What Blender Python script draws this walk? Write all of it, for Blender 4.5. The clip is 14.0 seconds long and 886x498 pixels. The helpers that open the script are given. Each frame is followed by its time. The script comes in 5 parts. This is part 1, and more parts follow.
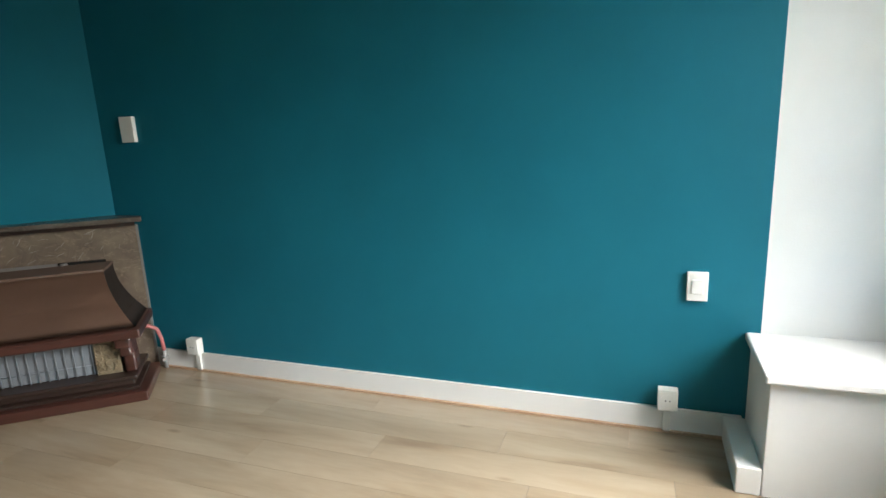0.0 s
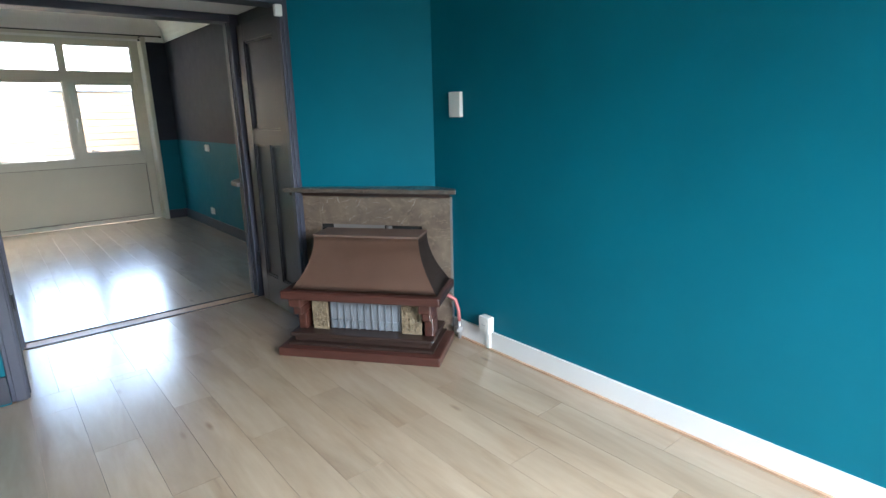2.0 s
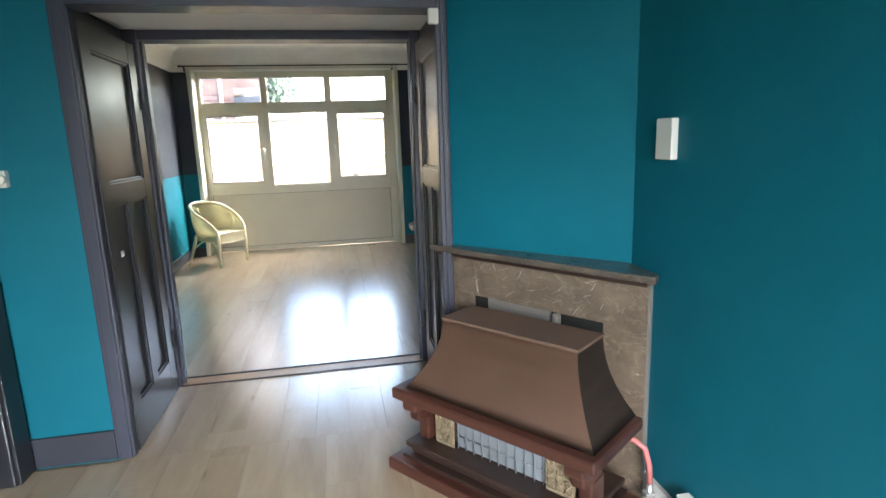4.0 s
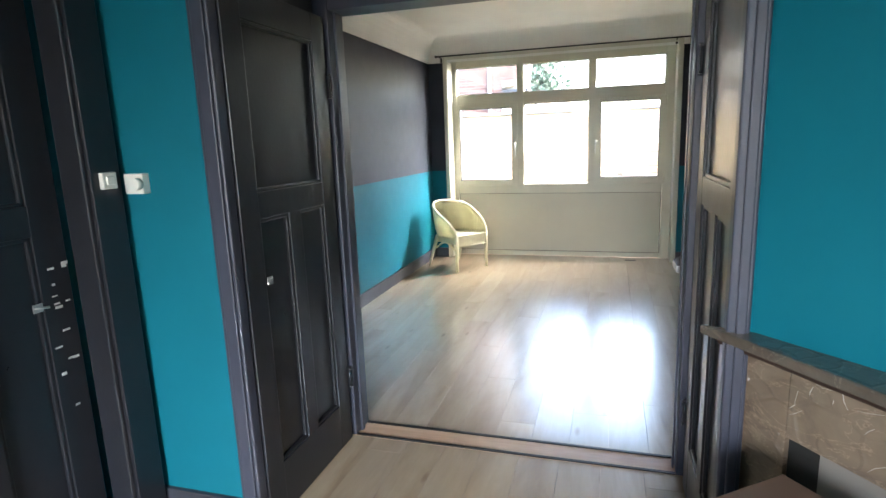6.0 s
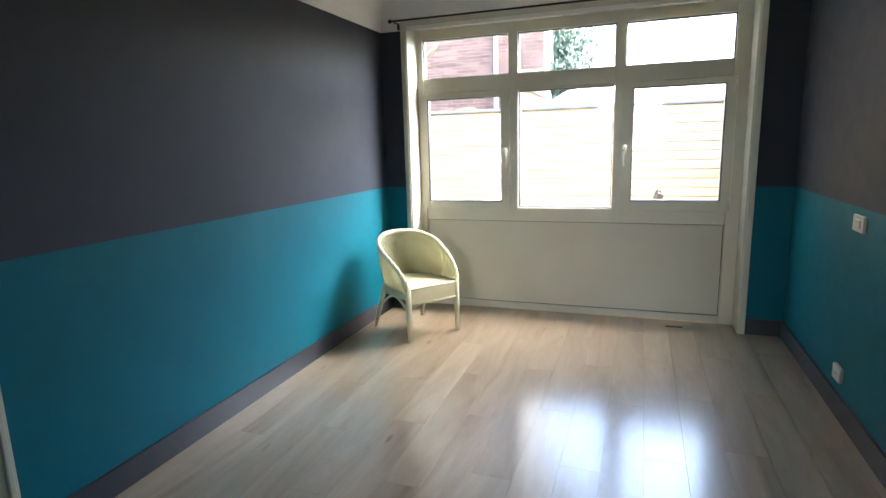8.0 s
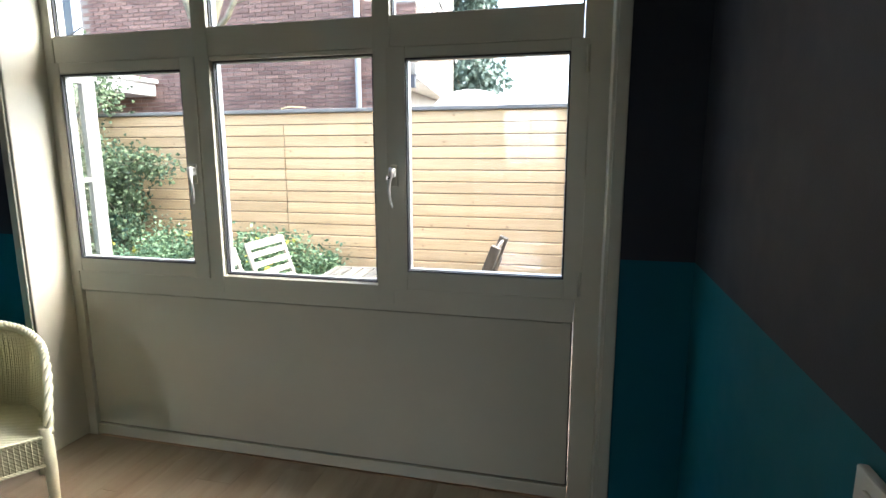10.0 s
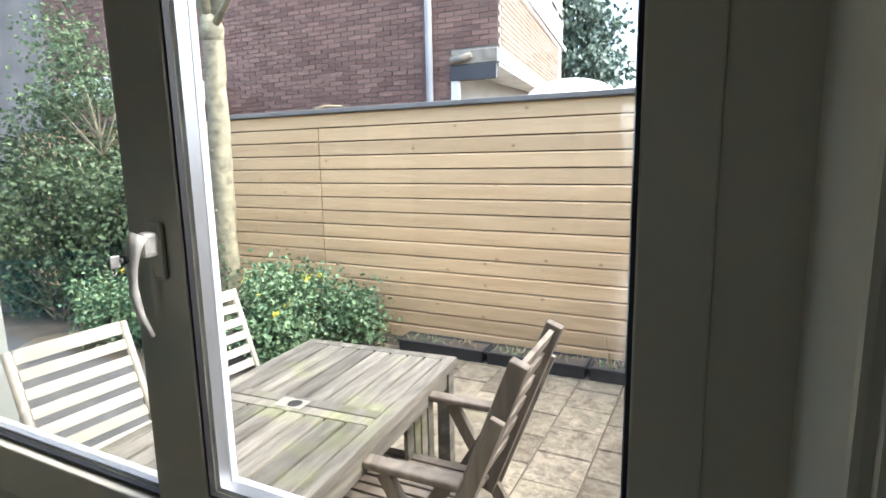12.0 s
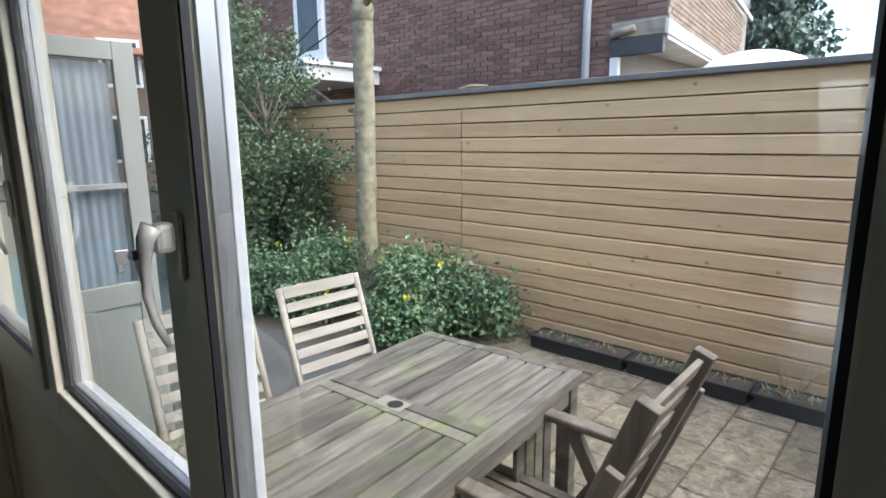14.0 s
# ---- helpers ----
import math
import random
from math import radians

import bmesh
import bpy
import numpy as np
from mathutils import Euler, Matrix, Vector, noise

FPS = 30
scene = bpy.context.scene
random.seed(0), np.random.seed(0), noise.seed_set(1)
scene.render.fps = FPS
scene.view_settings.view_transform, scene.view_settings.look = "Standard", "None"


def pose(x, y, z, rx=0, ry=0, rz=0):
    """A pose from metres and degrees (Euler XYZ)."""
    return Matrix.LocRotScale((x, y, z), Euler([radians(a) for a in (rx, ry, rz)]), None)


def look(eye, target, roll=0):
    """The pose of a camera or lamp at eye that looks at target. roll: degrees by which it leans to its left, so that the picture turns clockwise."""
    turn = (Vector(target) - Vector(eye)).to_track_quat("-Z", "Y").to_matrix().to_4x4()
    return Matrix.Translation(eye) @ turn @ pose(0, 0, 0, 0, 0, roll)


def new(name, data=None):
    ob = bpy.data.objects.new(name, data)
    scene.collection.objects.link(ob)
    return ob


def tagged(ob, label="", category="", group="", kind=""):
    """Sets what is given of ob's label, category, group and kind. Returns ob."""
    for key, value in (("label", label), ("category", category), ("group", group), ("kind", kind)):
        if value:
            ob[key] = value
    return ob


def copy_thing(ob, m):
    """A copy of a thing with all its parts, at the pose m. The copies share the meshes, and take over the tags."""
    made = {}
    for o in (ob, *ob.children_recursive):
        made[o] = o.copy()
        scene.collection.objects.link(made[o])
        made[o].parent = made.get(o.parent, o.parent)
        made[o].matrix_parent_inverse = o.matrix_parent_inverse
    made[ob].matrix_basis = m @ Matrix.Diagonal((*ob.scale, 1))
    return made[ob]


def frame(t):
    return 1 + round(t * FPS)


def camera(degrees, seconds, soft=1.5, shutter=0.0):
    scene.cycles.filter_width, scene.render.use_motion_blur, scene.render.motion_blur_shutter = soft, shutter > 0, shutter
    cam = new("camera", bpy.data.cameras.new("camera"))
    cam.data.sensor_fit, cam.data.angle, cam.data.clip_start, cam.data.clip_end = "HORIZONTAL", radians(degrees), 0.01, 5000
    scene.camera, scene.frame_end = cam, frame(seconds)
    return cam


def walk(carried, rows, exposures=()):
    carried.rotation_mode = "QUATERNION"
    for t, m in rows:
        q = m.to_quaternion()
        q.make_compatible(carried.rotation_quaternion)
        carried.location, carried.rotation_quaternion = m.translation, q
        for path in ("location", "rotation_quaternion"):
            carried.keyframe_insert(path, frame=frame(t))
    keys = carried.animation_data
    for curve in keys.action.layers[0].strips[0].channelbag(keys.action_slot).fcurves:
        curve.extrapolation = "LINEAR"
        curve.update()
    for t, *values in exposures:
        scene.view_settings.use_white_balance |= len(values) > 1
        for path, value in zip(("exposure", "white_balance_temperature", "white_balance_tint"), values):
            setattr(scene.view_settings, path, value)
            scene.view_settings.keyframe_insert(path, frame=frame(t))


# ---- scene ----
cam = camera(77.1, 14.0)
PATH = [
    (0, (-0.001, -0.662, 1.442), (1.833, 0.007, 1.008), -2.6),
    (0.5, (0.062, -0.696, 1.46), (1.688, 0.371, 0.996), -2.6),
    (1, (0.027, -0.616, 1.501), (1.507, 0.636, 1.009), -1.5),
    (1.5, (0.133, -0.603, 1.452), (1.484, 0.792, 0.974), -1.2),
    (2, (0.273, -0.419, 1.46), (1.501, 1.085, 0.98), -1.4),
    (2.5, (0.516, -0.188, 1.492), (1.606, 1.418, 1.008), -2.1),
    (3, (0.916, -0.055, 1.507), (1.845, 1.654, 1.046), -3.0),
    (3.5, (1.199, 0.156, 1.503), (1.857, 1.993, 1.064), -3.0),
    (4, (1.351, 0.337, 1.527), (1.713, 2.265, 1.137), -1.9),
    (4.2, (1.396, 0.38, 1.54), (1.598, 2.333, 1.162), -2.4),
    (6.3, (1.554, 1.805, 1.515), (0.953, 3.675, 1.139), -1.9),
    (6.5, (1.493, 2.034, 1.501), (0.877, 3.901, 1.133), -2.0),
    (6.6, (1.460, 2.155, 1.505), (0.832, 4.019, 1.142), -2.2),
    (7, (1.396, 2.592, 1.525), (0.723, 4.439, 1.157), -1.5),
    (7.5, (1.442, 3.192, 1.520), (0.762, 5.037, 1.153), -1.6),
    (8, (1.507, 3.847, 1.534), (0.847, 5.697, 1.16), -1.6),
    (8.5, (1.645, 4.523, 1.530), (1.076, 6.405, 1.173), -1.1),
    (9, (1.816, 5.152, 1.495), (1.399, 7.078, 1.173), -0.6),
    (9.2, (1.909, 5.404, 1.500), (1.488, 7.326, 1.169), -0.7),
    (11.3, (2.28, 7.774, 1.612), (1.546, 9.603, 1.275), -0.7),
    (11.5, (2.269, 7.903, 1.589), (1.465, 9.704, 1.26), -1.6),
    (12, (2.187, 8.16, 1.587), (1.304, 9.924, 1.251), -1.2),
    (12.5, (2.156, 8.34, 1.578), (1.208, 10.063, 1.214), -1.3),
    (13, (2.133, 8.428, 1.572), (1.036, 10.056, 1.189), -1.2),
    (13.2, (2.128, 8.435, 1.578), (0.966, 10.017, 1.193), -1.1),
    (13.5, (2.129, 8.449, 1.571), (0.879, 9.962, 1.19), -1.2),
    (14, (2.136, 8.443, 1.578), (0.816, 9.896, 1.193), -0.6),
]
walk(cam, [(t, look(eye, target, roll)) for t, eye, target, roll in PATH],
     exposures=[(0, 4.05, 7000, 10), (0.5, 4.55, 6500, 10), (1.5, 4.7, 6000, 10), (3, 4.68, 6150, 10), (4.2, 5.0, 6500, 10), (6.3, 5.2, 6400, 10), (7.5, 5.1, 6300, 10), (8.0, 4.65, 6200, 10), (8.5, 4.2, 6200, 10), (9.2, 3.78, 6200, 10), (11.3, 3.2, 6300, 10), (12.5, 2.45, 6050, 10), (14, 1.92, 5950, 10)])

# ---------- world and light ----------
world = bpy.data.worlds.new("sky")
scene.world = world
world.use_nodes = True
wn = world.node_tree
sky = wn.nodes.new("ShaderNodeTexSky")
sky.sky_type = 'NISHITA'
sky.sun_disc = False
sky.sun_elevation = radians(50)
sky.sun_rotation = radians(71)
sky.air_density, sky.dust_density, sky.ozone_density = 1.0, 4.0, 1.0
wn.links.new(sky.outputs[0], wn.nodes["Background"].inputs[0])
wn.nodes["Background"].inputs[1].default_value = 0.15

sun = new("sun", bpy.data.lights.new("sun", 'SUN'))
sun.data.energy = 1.4
sun.data.angle = radians(75)
sun.data.color = (1.0, 0.98, 0.95)
sun.matrix_world = look((7.93, 2.73, 10.0), (0, 0, 0))


# the street's daylight, standing in the street window's opening
lamp = new("daylight_street_window", bpy.data.lights.new("daylight_street_window", 'AREA'))
lamp.data.shape, lamp.data.size, lamp.data.size_y = 'RECTANGLE', 1.9, 1.9
lamp.data.energy = 9.5
lamp.data.spread = radians(86)
lamp.data.color = (0.95, 0.98, 1.0)
lamp.matrix_world = look((1.275, -2.55, 1.95), (1.275, -1.55, 1.13))


# ---------- materials ----------
def links_of(m):
    m.use_nodes = True
    nt = m.node_tree
    return nt, nt.nodes, nt.links, nt.nodes["Principled BSDF"]


def ramp(nt, fac, stops):
    r = nt.nodes.new("ShaderNodeValToRGB")
    e = r.color_ramp.elements
    while len(e) < len(stops):
        e.new(0.5)
    for k, (p, c) in zip(e, stops):
        k.position, k.color = p, (*c, 1)
    nt.links.new(fac, r.inputs[0])
    return r.outputs[0]


def coords(nt, scale=(1, 1, 1), rot=(0, 0, 0)):
    tc = nt.nodes.new("ShaderNodeTexCoord")
    mp = nt.nodes.new("ShaderNodeMapping")
    mp.inputs["Scale"].default_value = scale
    mp.inputs["Rotation"].default_value = rot
    nt.links.new(tc.outputs["Object"], mp.inputs[0])
    return mp.outputs[0]


def noise_tex(nt, vec, scale, detail=4, rough=0.55, dist=0.0):
    n = nt.nodes.new("ShaderNodeTexNoise")
    n.inputs["Scale"].default_value, n.inputs["Detail"].default_value = scale, detail
    n.inputs["Roughness"].default_value, n.inputs["Distortion"].default_value = rough, dist
    nt.links.new(vec, n.inputs["Vector"])
    return n.outputs["Fac"]


def mix(nt, a, b, fac, mode='MIX'):
    m = nt.nodes.new("ShaderNodeMix")
    m.data_type, m.blend_type = 'RGBA', mode
    for sock, v in ((m.inputs[0], fac), (m.inputs[6], a), (m.inputs[7], b)):
        if isinstance(v, (int, float)):
            sock.default_value = v
        elif isinstance(v, tuple):
            sock.default_value = (*v, 1)
        else:
            nt.links.new(v, sock)
    return m.outputs[2]


def bump(nt, bsdf, height, strength, dist=0.01):
    b = nt.nodes.new("ShaderNodeBump")
    b.inputs["Strength"].default_value, b.inputs["Distance"].default_value = strength, dist
    nt.links.new(height, b.inputs["Height"])
    nt.links.new(b.outputs[0], bsdf.inputs["Normal"])


def dim(c, k):
    return tuple(min(1.0, x * k) for x in c)


def paint(name, col, rough=0.6, var=0.12, grain=140, bumpy=0.12, metal=0.0, blotch=2.2):
    """A plain coat: blotches, fine grain and faint relief."""
    m = bpy.data.materials.new(name)
    nt, n, l, p = links_of(m)
    v = coords(nt)
    c = ramp(nt, noise_tex(nt, v, blotch, 5), [(0.3, dim(col, 1 - var)), (0.7, dim(col, 1 + var))])
    l.new(c, p.inputs["Base Color"])
    r = nt.nodes.new("ShaderNodeMapRange")
    l.new(noise_tex(nt, v, 9, 4), r.inputs[0])
    r.inputs["To Min"].default_value, r.inputs["To Max"].default_value = rough * 0.85, min(1, rough * 1.15)
    l.new(r.outputs[0], p.inputs["Roughness"])
    p.inputs["Metallic"].default_value = metal
    bump(nt, p, noise_tex(nt, v, grain, 3), bumpy, 0.004)
    return m


def wood(name, dark, light, axis='Y', rough=0.5, scale=6.0, stretch=12.0, knots=False, gloss=0.0, spread=0.14, moss=None, streaks=False, knot=(5.5, 0.03, 0.10), knot_long=0.3):
    """Grain along one axis, knots, and a tone of its own for each piece."""
    m = bpy.data.materials.new(name)
    nt, n, l, p = links_of(m)
    sc = {'X': (1 / stretch, 1, 1), 'Y': (1, 1 / stretch, 1), 'Z': (1, 1, 1 / stretch)}[axis]
    tc = nt.nodes.new("ShaderNodeTexCoord")
    info = nt.nodes.new("ShaderNodeObjectInfo")
    off = nt.nodes.new("ShaderNodeVectorMath")
    off.operation = 'MULTIPLY_ADD'
    l.new(info.outputs["Random"], off.inputs[0])
    off.inputs[1].default_value = (37.0, 21.0, 11.0)
    l.new(tc.outputs["Object"], off.inputs[2])
    mp = nt.nodes.new("ShaderNodeMapping")
    mp.inputs["Scale"].default_value = sc
    l.new(off.outputs[0], mp.inputs[0])
    v = mp.outputs[0]
    g = noise_tex(nt, v, scale, 8, 0.62, 1.2)
    c = ramp(nt, g, [(0.28, dark), (0.72, light)])
    fine = noise_tex(nt, v, scale * 14, 4, 0.6)
    c = mix(nt, c, ramp(nt, fine, [(0.3, (0.72, 0.7, 0.68)), (0.65, (1.0, 1.0, 1.0))]), 0.28 if streaks else 0.5, 'MULTIPLY')
    if streaks:
        ms = nt.nodes.new("ShaderNodeMapping")
        ms.inputs["Scale"].default_value = (1, 0.16, 1)
        l.new(off.outputs[0], ms.inputs[0])
        st = noise_tex(nt, ms.outputs[0], 5.0, 5, 0.5, 1.1)
        c = mix(nt, c, ramp(nt, st, [(0.30, (0.60, 0.51, 0.43)), (0.38, (0.86, 0.81, 0.75)), (0.50, (1, 1, 1))]), 0.6, 'MULTIPLY')
    if knots:
        mk = nt.nodes.new("ShaderNodeMapping")
        mk.inputs["Scale"].default_value = {'X': (knot_long, 1, 1), 'Y': (1, knot_long, 1), 'Z': (1, 1, knot_long)}[axis]
        l.new(off.outputs[0], mk.inputs[0])
        vo = nt.nodes.new("ShaderNodeTexVoronoi")
        vo.inputs["Scale"].default_value = knot[0]
        l.new(mk.outputs[0], vo.inputs["Vector"])
        k = ramp(nt, vo.outputs["Distance"], [(knot[1], (0.42, 0.32, 0.24)), (knot[2], (1, 1, 1))])
        c = mix(nt, c, k, 0.75, 'MULTIPLY')
    if moss:
        c = mix(nt, c, ramp(nt, noise_tex(nt, v, 30, 6, 0.7), [(0.36, (0.45, 0.43, 0.40)), (0.58, (1.15, 1.13, 1.09))]), 0.75, 'MULTIPLY')
        c = mix(nt, c, moss, ramp(nt, noise_tex(nt, coords(nt), 3.2, 6, 0.6), [(0.52, (0, 0, 0)), (0.72, (0.55, 0.55, 0.55))]))
    hs = nt.nodes.new("ShaderNodeHueSaturation")
    mr = nt.nodes.new("ShaderNodeMapRange")
    l.new(info.outputs["Random"], mr.inputs[0])
    mr.inputs["To Min"].default_value, mr.inputs["To Max"].default_value = 1 - spread, 1 + spread
    l.new(mr.outputs[0], hs.inputs["Value"])
    l.new(c, hs.inputs["Color"])
    l.new(hs.outputs[0], p.inputs["Base Color"])
    p.inputs["Roughness"].default_value = rough
    p.inputs["Coat Weight"].default_value = gloss
    p.inputs["Coat Roughness"].default_value = 0.19
    bump(nt, p, g, 0.15, 0.004)
    return m


TEAL = (0.004, 0.140, 0.192)
M_TEAL = paint("teal_wall_paint", TEAL, 0.55, 0.05, 180, 0.1)
M_SLATE = paint("slate_grey_wall_paint", (0.041, 0.046, 0.062), 0.6, 0.06, 180, 0.1)
for m_wall in (M_TEAL, M_SLATE):
    m_wall.node_tree.nodes["Principled BSDF"].inputs["Specular IOR Level"].default_value = 0.22
M_WHITE = paint("white_ceiling_paint", (0.78, 0.77, 0.73), 0.75, 0.04, 120, 0.15)
M_BASEW = paint("white_baseboard_paint", (0.78, 0.77, 0.74), 0.4, 0.05, 60, 0.06)
M_GDOOR = paint("pale_grey_door_paint", (0.24, 0.245, 0.225), 0.5, 0.08, 60, 0.08)
M_BASED = paint("dark_grey_baseboard_paint", (0.04, 0.042, 0.055), 0.45, 0.1, 60, 0.08)
M_CASING = paint("grey_blue_casing_paint", (0.048, 0.052, 0.075), 0.4, 0.12, 60, 0.1)
M_DOOR = paint("dark_door_gloss_paint", (0.018, 0.019, 0.024), 0.3, 0.2, 50, 0.1)
M_CREAM = paint("cream_window_paint", (0.57, 0.55, 0.45), 0.4, 0.04, 70, 0.06)
M_CREAMP = paint("cream_panel_paint", (0.53, 0.505, 0.41), 0.5, 0.04, 70, 0.06)
M_PLASTIC = paint("white_plastic", (0.75, 0.74, 0.68), 0.35, 0.05, 40, 0.02)
M_BLACK = paint("black_metal", (0.012, 0.012, 0.013), 0.45, 0.2, 60, 0.08, 0.3)
M_GASKET = paint("black_rubber_gasket", (0.008, 0.008, 0.01), 0.6, 0.1, 60, 0.05)
M_STEEL = paint("brushed_steel", (0.58, 0.58, 0.57), 0.38, 0.1, 120, 0.06, 0.75)
M_HANDLE = paint("matt_silver_handle", (0.66, 0.66, 0.63), 0.42, 0.06, 90, 0.04, 0.15)
M_ALU = paint("grey_spacer_metal", (0.34, 0.35, 0.37), 0.35, 0.08, 90, 0.05, 0.7)
M_PIPE = paint("pink_gas_hose", (0.5, 0.16, 0.15), 0.5, 0.1, 60, 0.05)
M_BRASS = paint("tarnished_brass", (0.30, 0.235, 0.15), 0.5, 0.3, 60, 0.3, 0.35, 30)
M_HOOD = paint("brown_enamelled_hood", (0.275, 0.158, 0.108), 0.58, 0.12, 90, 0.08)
# Hood enamel darkened for sides and top: their shade is in the colour.
M_HOODD = paint("hood_brown_shaded", (0.075, 0.05, 0.038), 0.62, 0.15, 90, 0.08)
M_HOODT = paint("hood_top_brown_shaded", (0.13, 0.078, 0.056), 0.55, 0.12, 90, 0.08)
# Black for openings and holes: their inner shade is put into the colour.
M_HOLE = paint("dark_opening_black", (0.012, 0.011, 0.01), 0.9, 0.3, 40, 0.3)
M_SHEET = paint("grey_back_sheet", (0.20, 0.185, 0.17), 0.5, 0.1, 40, 0.1)
M_GRILLE = paint("pale_heater_mantle", (0.18, 0.195, 0.21), 0.5, 0.12, 60, 0.3)
M_MAHOG = wood("reddish_mahogany", (0.034, 0.0125, 0.009), (0.088, 0.031, 0.022), 'X', 0.35, 7, 10, gloss=0.3)
M_DARKW = wood("dark_brown_wood", (0.02, 0.012, 0.010), (0.055, 0.03, 0.022), 'X', 0.4, 7, 10, gloss=0.2)
M_FLOOR = wood("pale_oak_laminate", (0.285, 0.206, 0.134), (0.44, 0.348, 0.244), 'Y', 0.28, 3.2, 7, True, 1.0, 0.045, None, True)
M_SILLW = wood("pinkish_threshold_wood", (0.42, 0.26, 0.16), (0.58, 0.4, 0.27), 'X', 0.4, 5, 10)
M_FENCE = wood("fresh_larch_board", (0.555, 0.375, 0.20), (0.735, 0.53, 0.31), 'X', 0.7, 5, 14, True, 0.0, 0.10, knot=(6.5, 0.05, 0.10), knot_long=0.75)
M_TEAK = wood("weathered_teak", (0.048, 0.044, 0.038), (0.215, 0.198, 0.172), 'Y', 0.85, 9, 7, False, 0.0, 0.24, (0.17, 0.20, 0.05))
M_TEAKD = wood("weathered_teak_chair", (0.065, 0.052, 0.042), (0.22, 0.185, 0.15), 'Z', 0.85, 9, 12, False, 0.0, 0.2)
M_TEAKL = wood("pale_weathered_chair", (0.22, 0.20, 0.17), (0.39, 0.36, 0.315), 'X', 0.85, 9, 12, False, 0.0, 0.12)
M_GAP = paint("gap_shade_brown", (0.11, 0.068, 0.04), 0.8, 0.2, 40, 0.2)
M_SOIL = paint("garden_soil", (0.07, 0.055, 0.04), 0.95, 0.4, 30, 0.9, 0, 6)
M_ASPHALT = paint("dark_path", (0.06, 0.06, 0.062), 0.9, 0.3, 60, 0.6, 0, 3)
M_PLANTER = paint("black_planter_plastic", (0.022, 0.023, 0.026), 0.6, 0.3, 30, 0.2)
M_BARK = paint("pale_tree_bark", (0.20, 0.182, 0.125), 0.9, 0.45, 28, 1.0, 0, 14)
M_PIPEW = paint("grey_white_drainpipe", (0.55, 0.57, 0.6), 0.5, 0.1, 40, 0.05)
M_CONC = paint("pale_concrete", (0.55, 0.53, 0.49), 0.85, 0.2, 40, 0.3, 0, 4)
M_LEAD = paint("grey_coping", (0.17, 0.165, 0.155), 0.7, 0.2, 40, 0.2)
M_STONE = paint("worn_brown_stone", (0.30, 0.265, 0.215), 0.9, 0.35, 30, 0.5, 0, 9)
M_BOX = paint("dark_grey_blind_box", (0.055, 0.055, 0.06), 0.6, 0.2, 40, 0.1)
M_STRAW = paint("dry_straw", (0.5, 0.4, 0.24), 0.9, 0.2, 40, 0.1)
M_PANEGREY = paint("dark_room_behind_pane", (0.05, 0.055, 0.06), 0.15, 0.3, 20, 0.02, 0, 1.5)
M_CURTAIN = paint("bluish_white_curtain", (0.34, 0.37, 0.43), 0.9, 0.05, 60, 0.2)
ct = M_CURTAIN.node_tree
thin = ct.nodes.new("ShaderNodeBsdfTranslucent")
thin.inputs["Color"].default_value = (0.34, 0.37, 0.43, 1)
both = ct.nodes.new("ShaderNodeMixShader")
both.inputs[0].default_value = 0.3
out = next(k for k in ct.nodes if k.type == 'OUTPUT_MATERIAL')
ct.links.new(out.inputs["Surface"].links[0].from_socket, both.inputs[1])
ct.links.new(thin.outputs[0], both.inputs[2])
ct.links.new(both.outputs[0], out.inputs["Surface"])
M_TILE = paint("orange_roof_tile", (0.28, 0.14, 0.09), 0.8, 0.3, 30, 0.3)


def loom():
    m = bpy.data.materials.new("cream_woven_fibre")
    nt, n, l, p = links_of(m)
    v = coords(nt)
    w1 = nt.nodes.new("ShaderNodeTexWave")
    w1.bands_direction = 'Z'
    w1.wave_profile = 'SIN'
    w1.inputs["Scale"].default_value = 42
    w1.inputs["Distortion"].default_value = 0.6
    l.new(v, w1.inputs["Vector"])
    w2 = nt.nodes.new("ShaderNodeTexWave")
    w2.bands_direction = 'DIAGONAL'
    w2.inputs["Scale"].default_value = 36
    l.new(v, w2.inputs["Vector"])
    h = mix(nt, w1.outputs["Color"], w2.outputs["Color"], 0.4)
    base = ramp(nt, noise_tex(nt, v, 5, 5), [(0.3, (0.56, 0.53, 0.34)), (0.7, (0.70, 0.67, 0.47))])
    l.new(mix(nt, base, ramp(nt, h, [(0.1, (0.62, 0.6, 0.55)), (0.6, (1, 1, 1))]), 0.7, 'MULTIPLY'), p.inputs["Base Color"])
    p.inputs["Roughness"].default_value = 0.6
    bump(nt, p, h, 0.6, 0.004)
    return m


M_LOOM = loom()
M_LOOMF = paint("cream_chair_paint", (0.66, 0.63, 0.43), 0.45, 0.1, 60, 0.2, 0, 12)


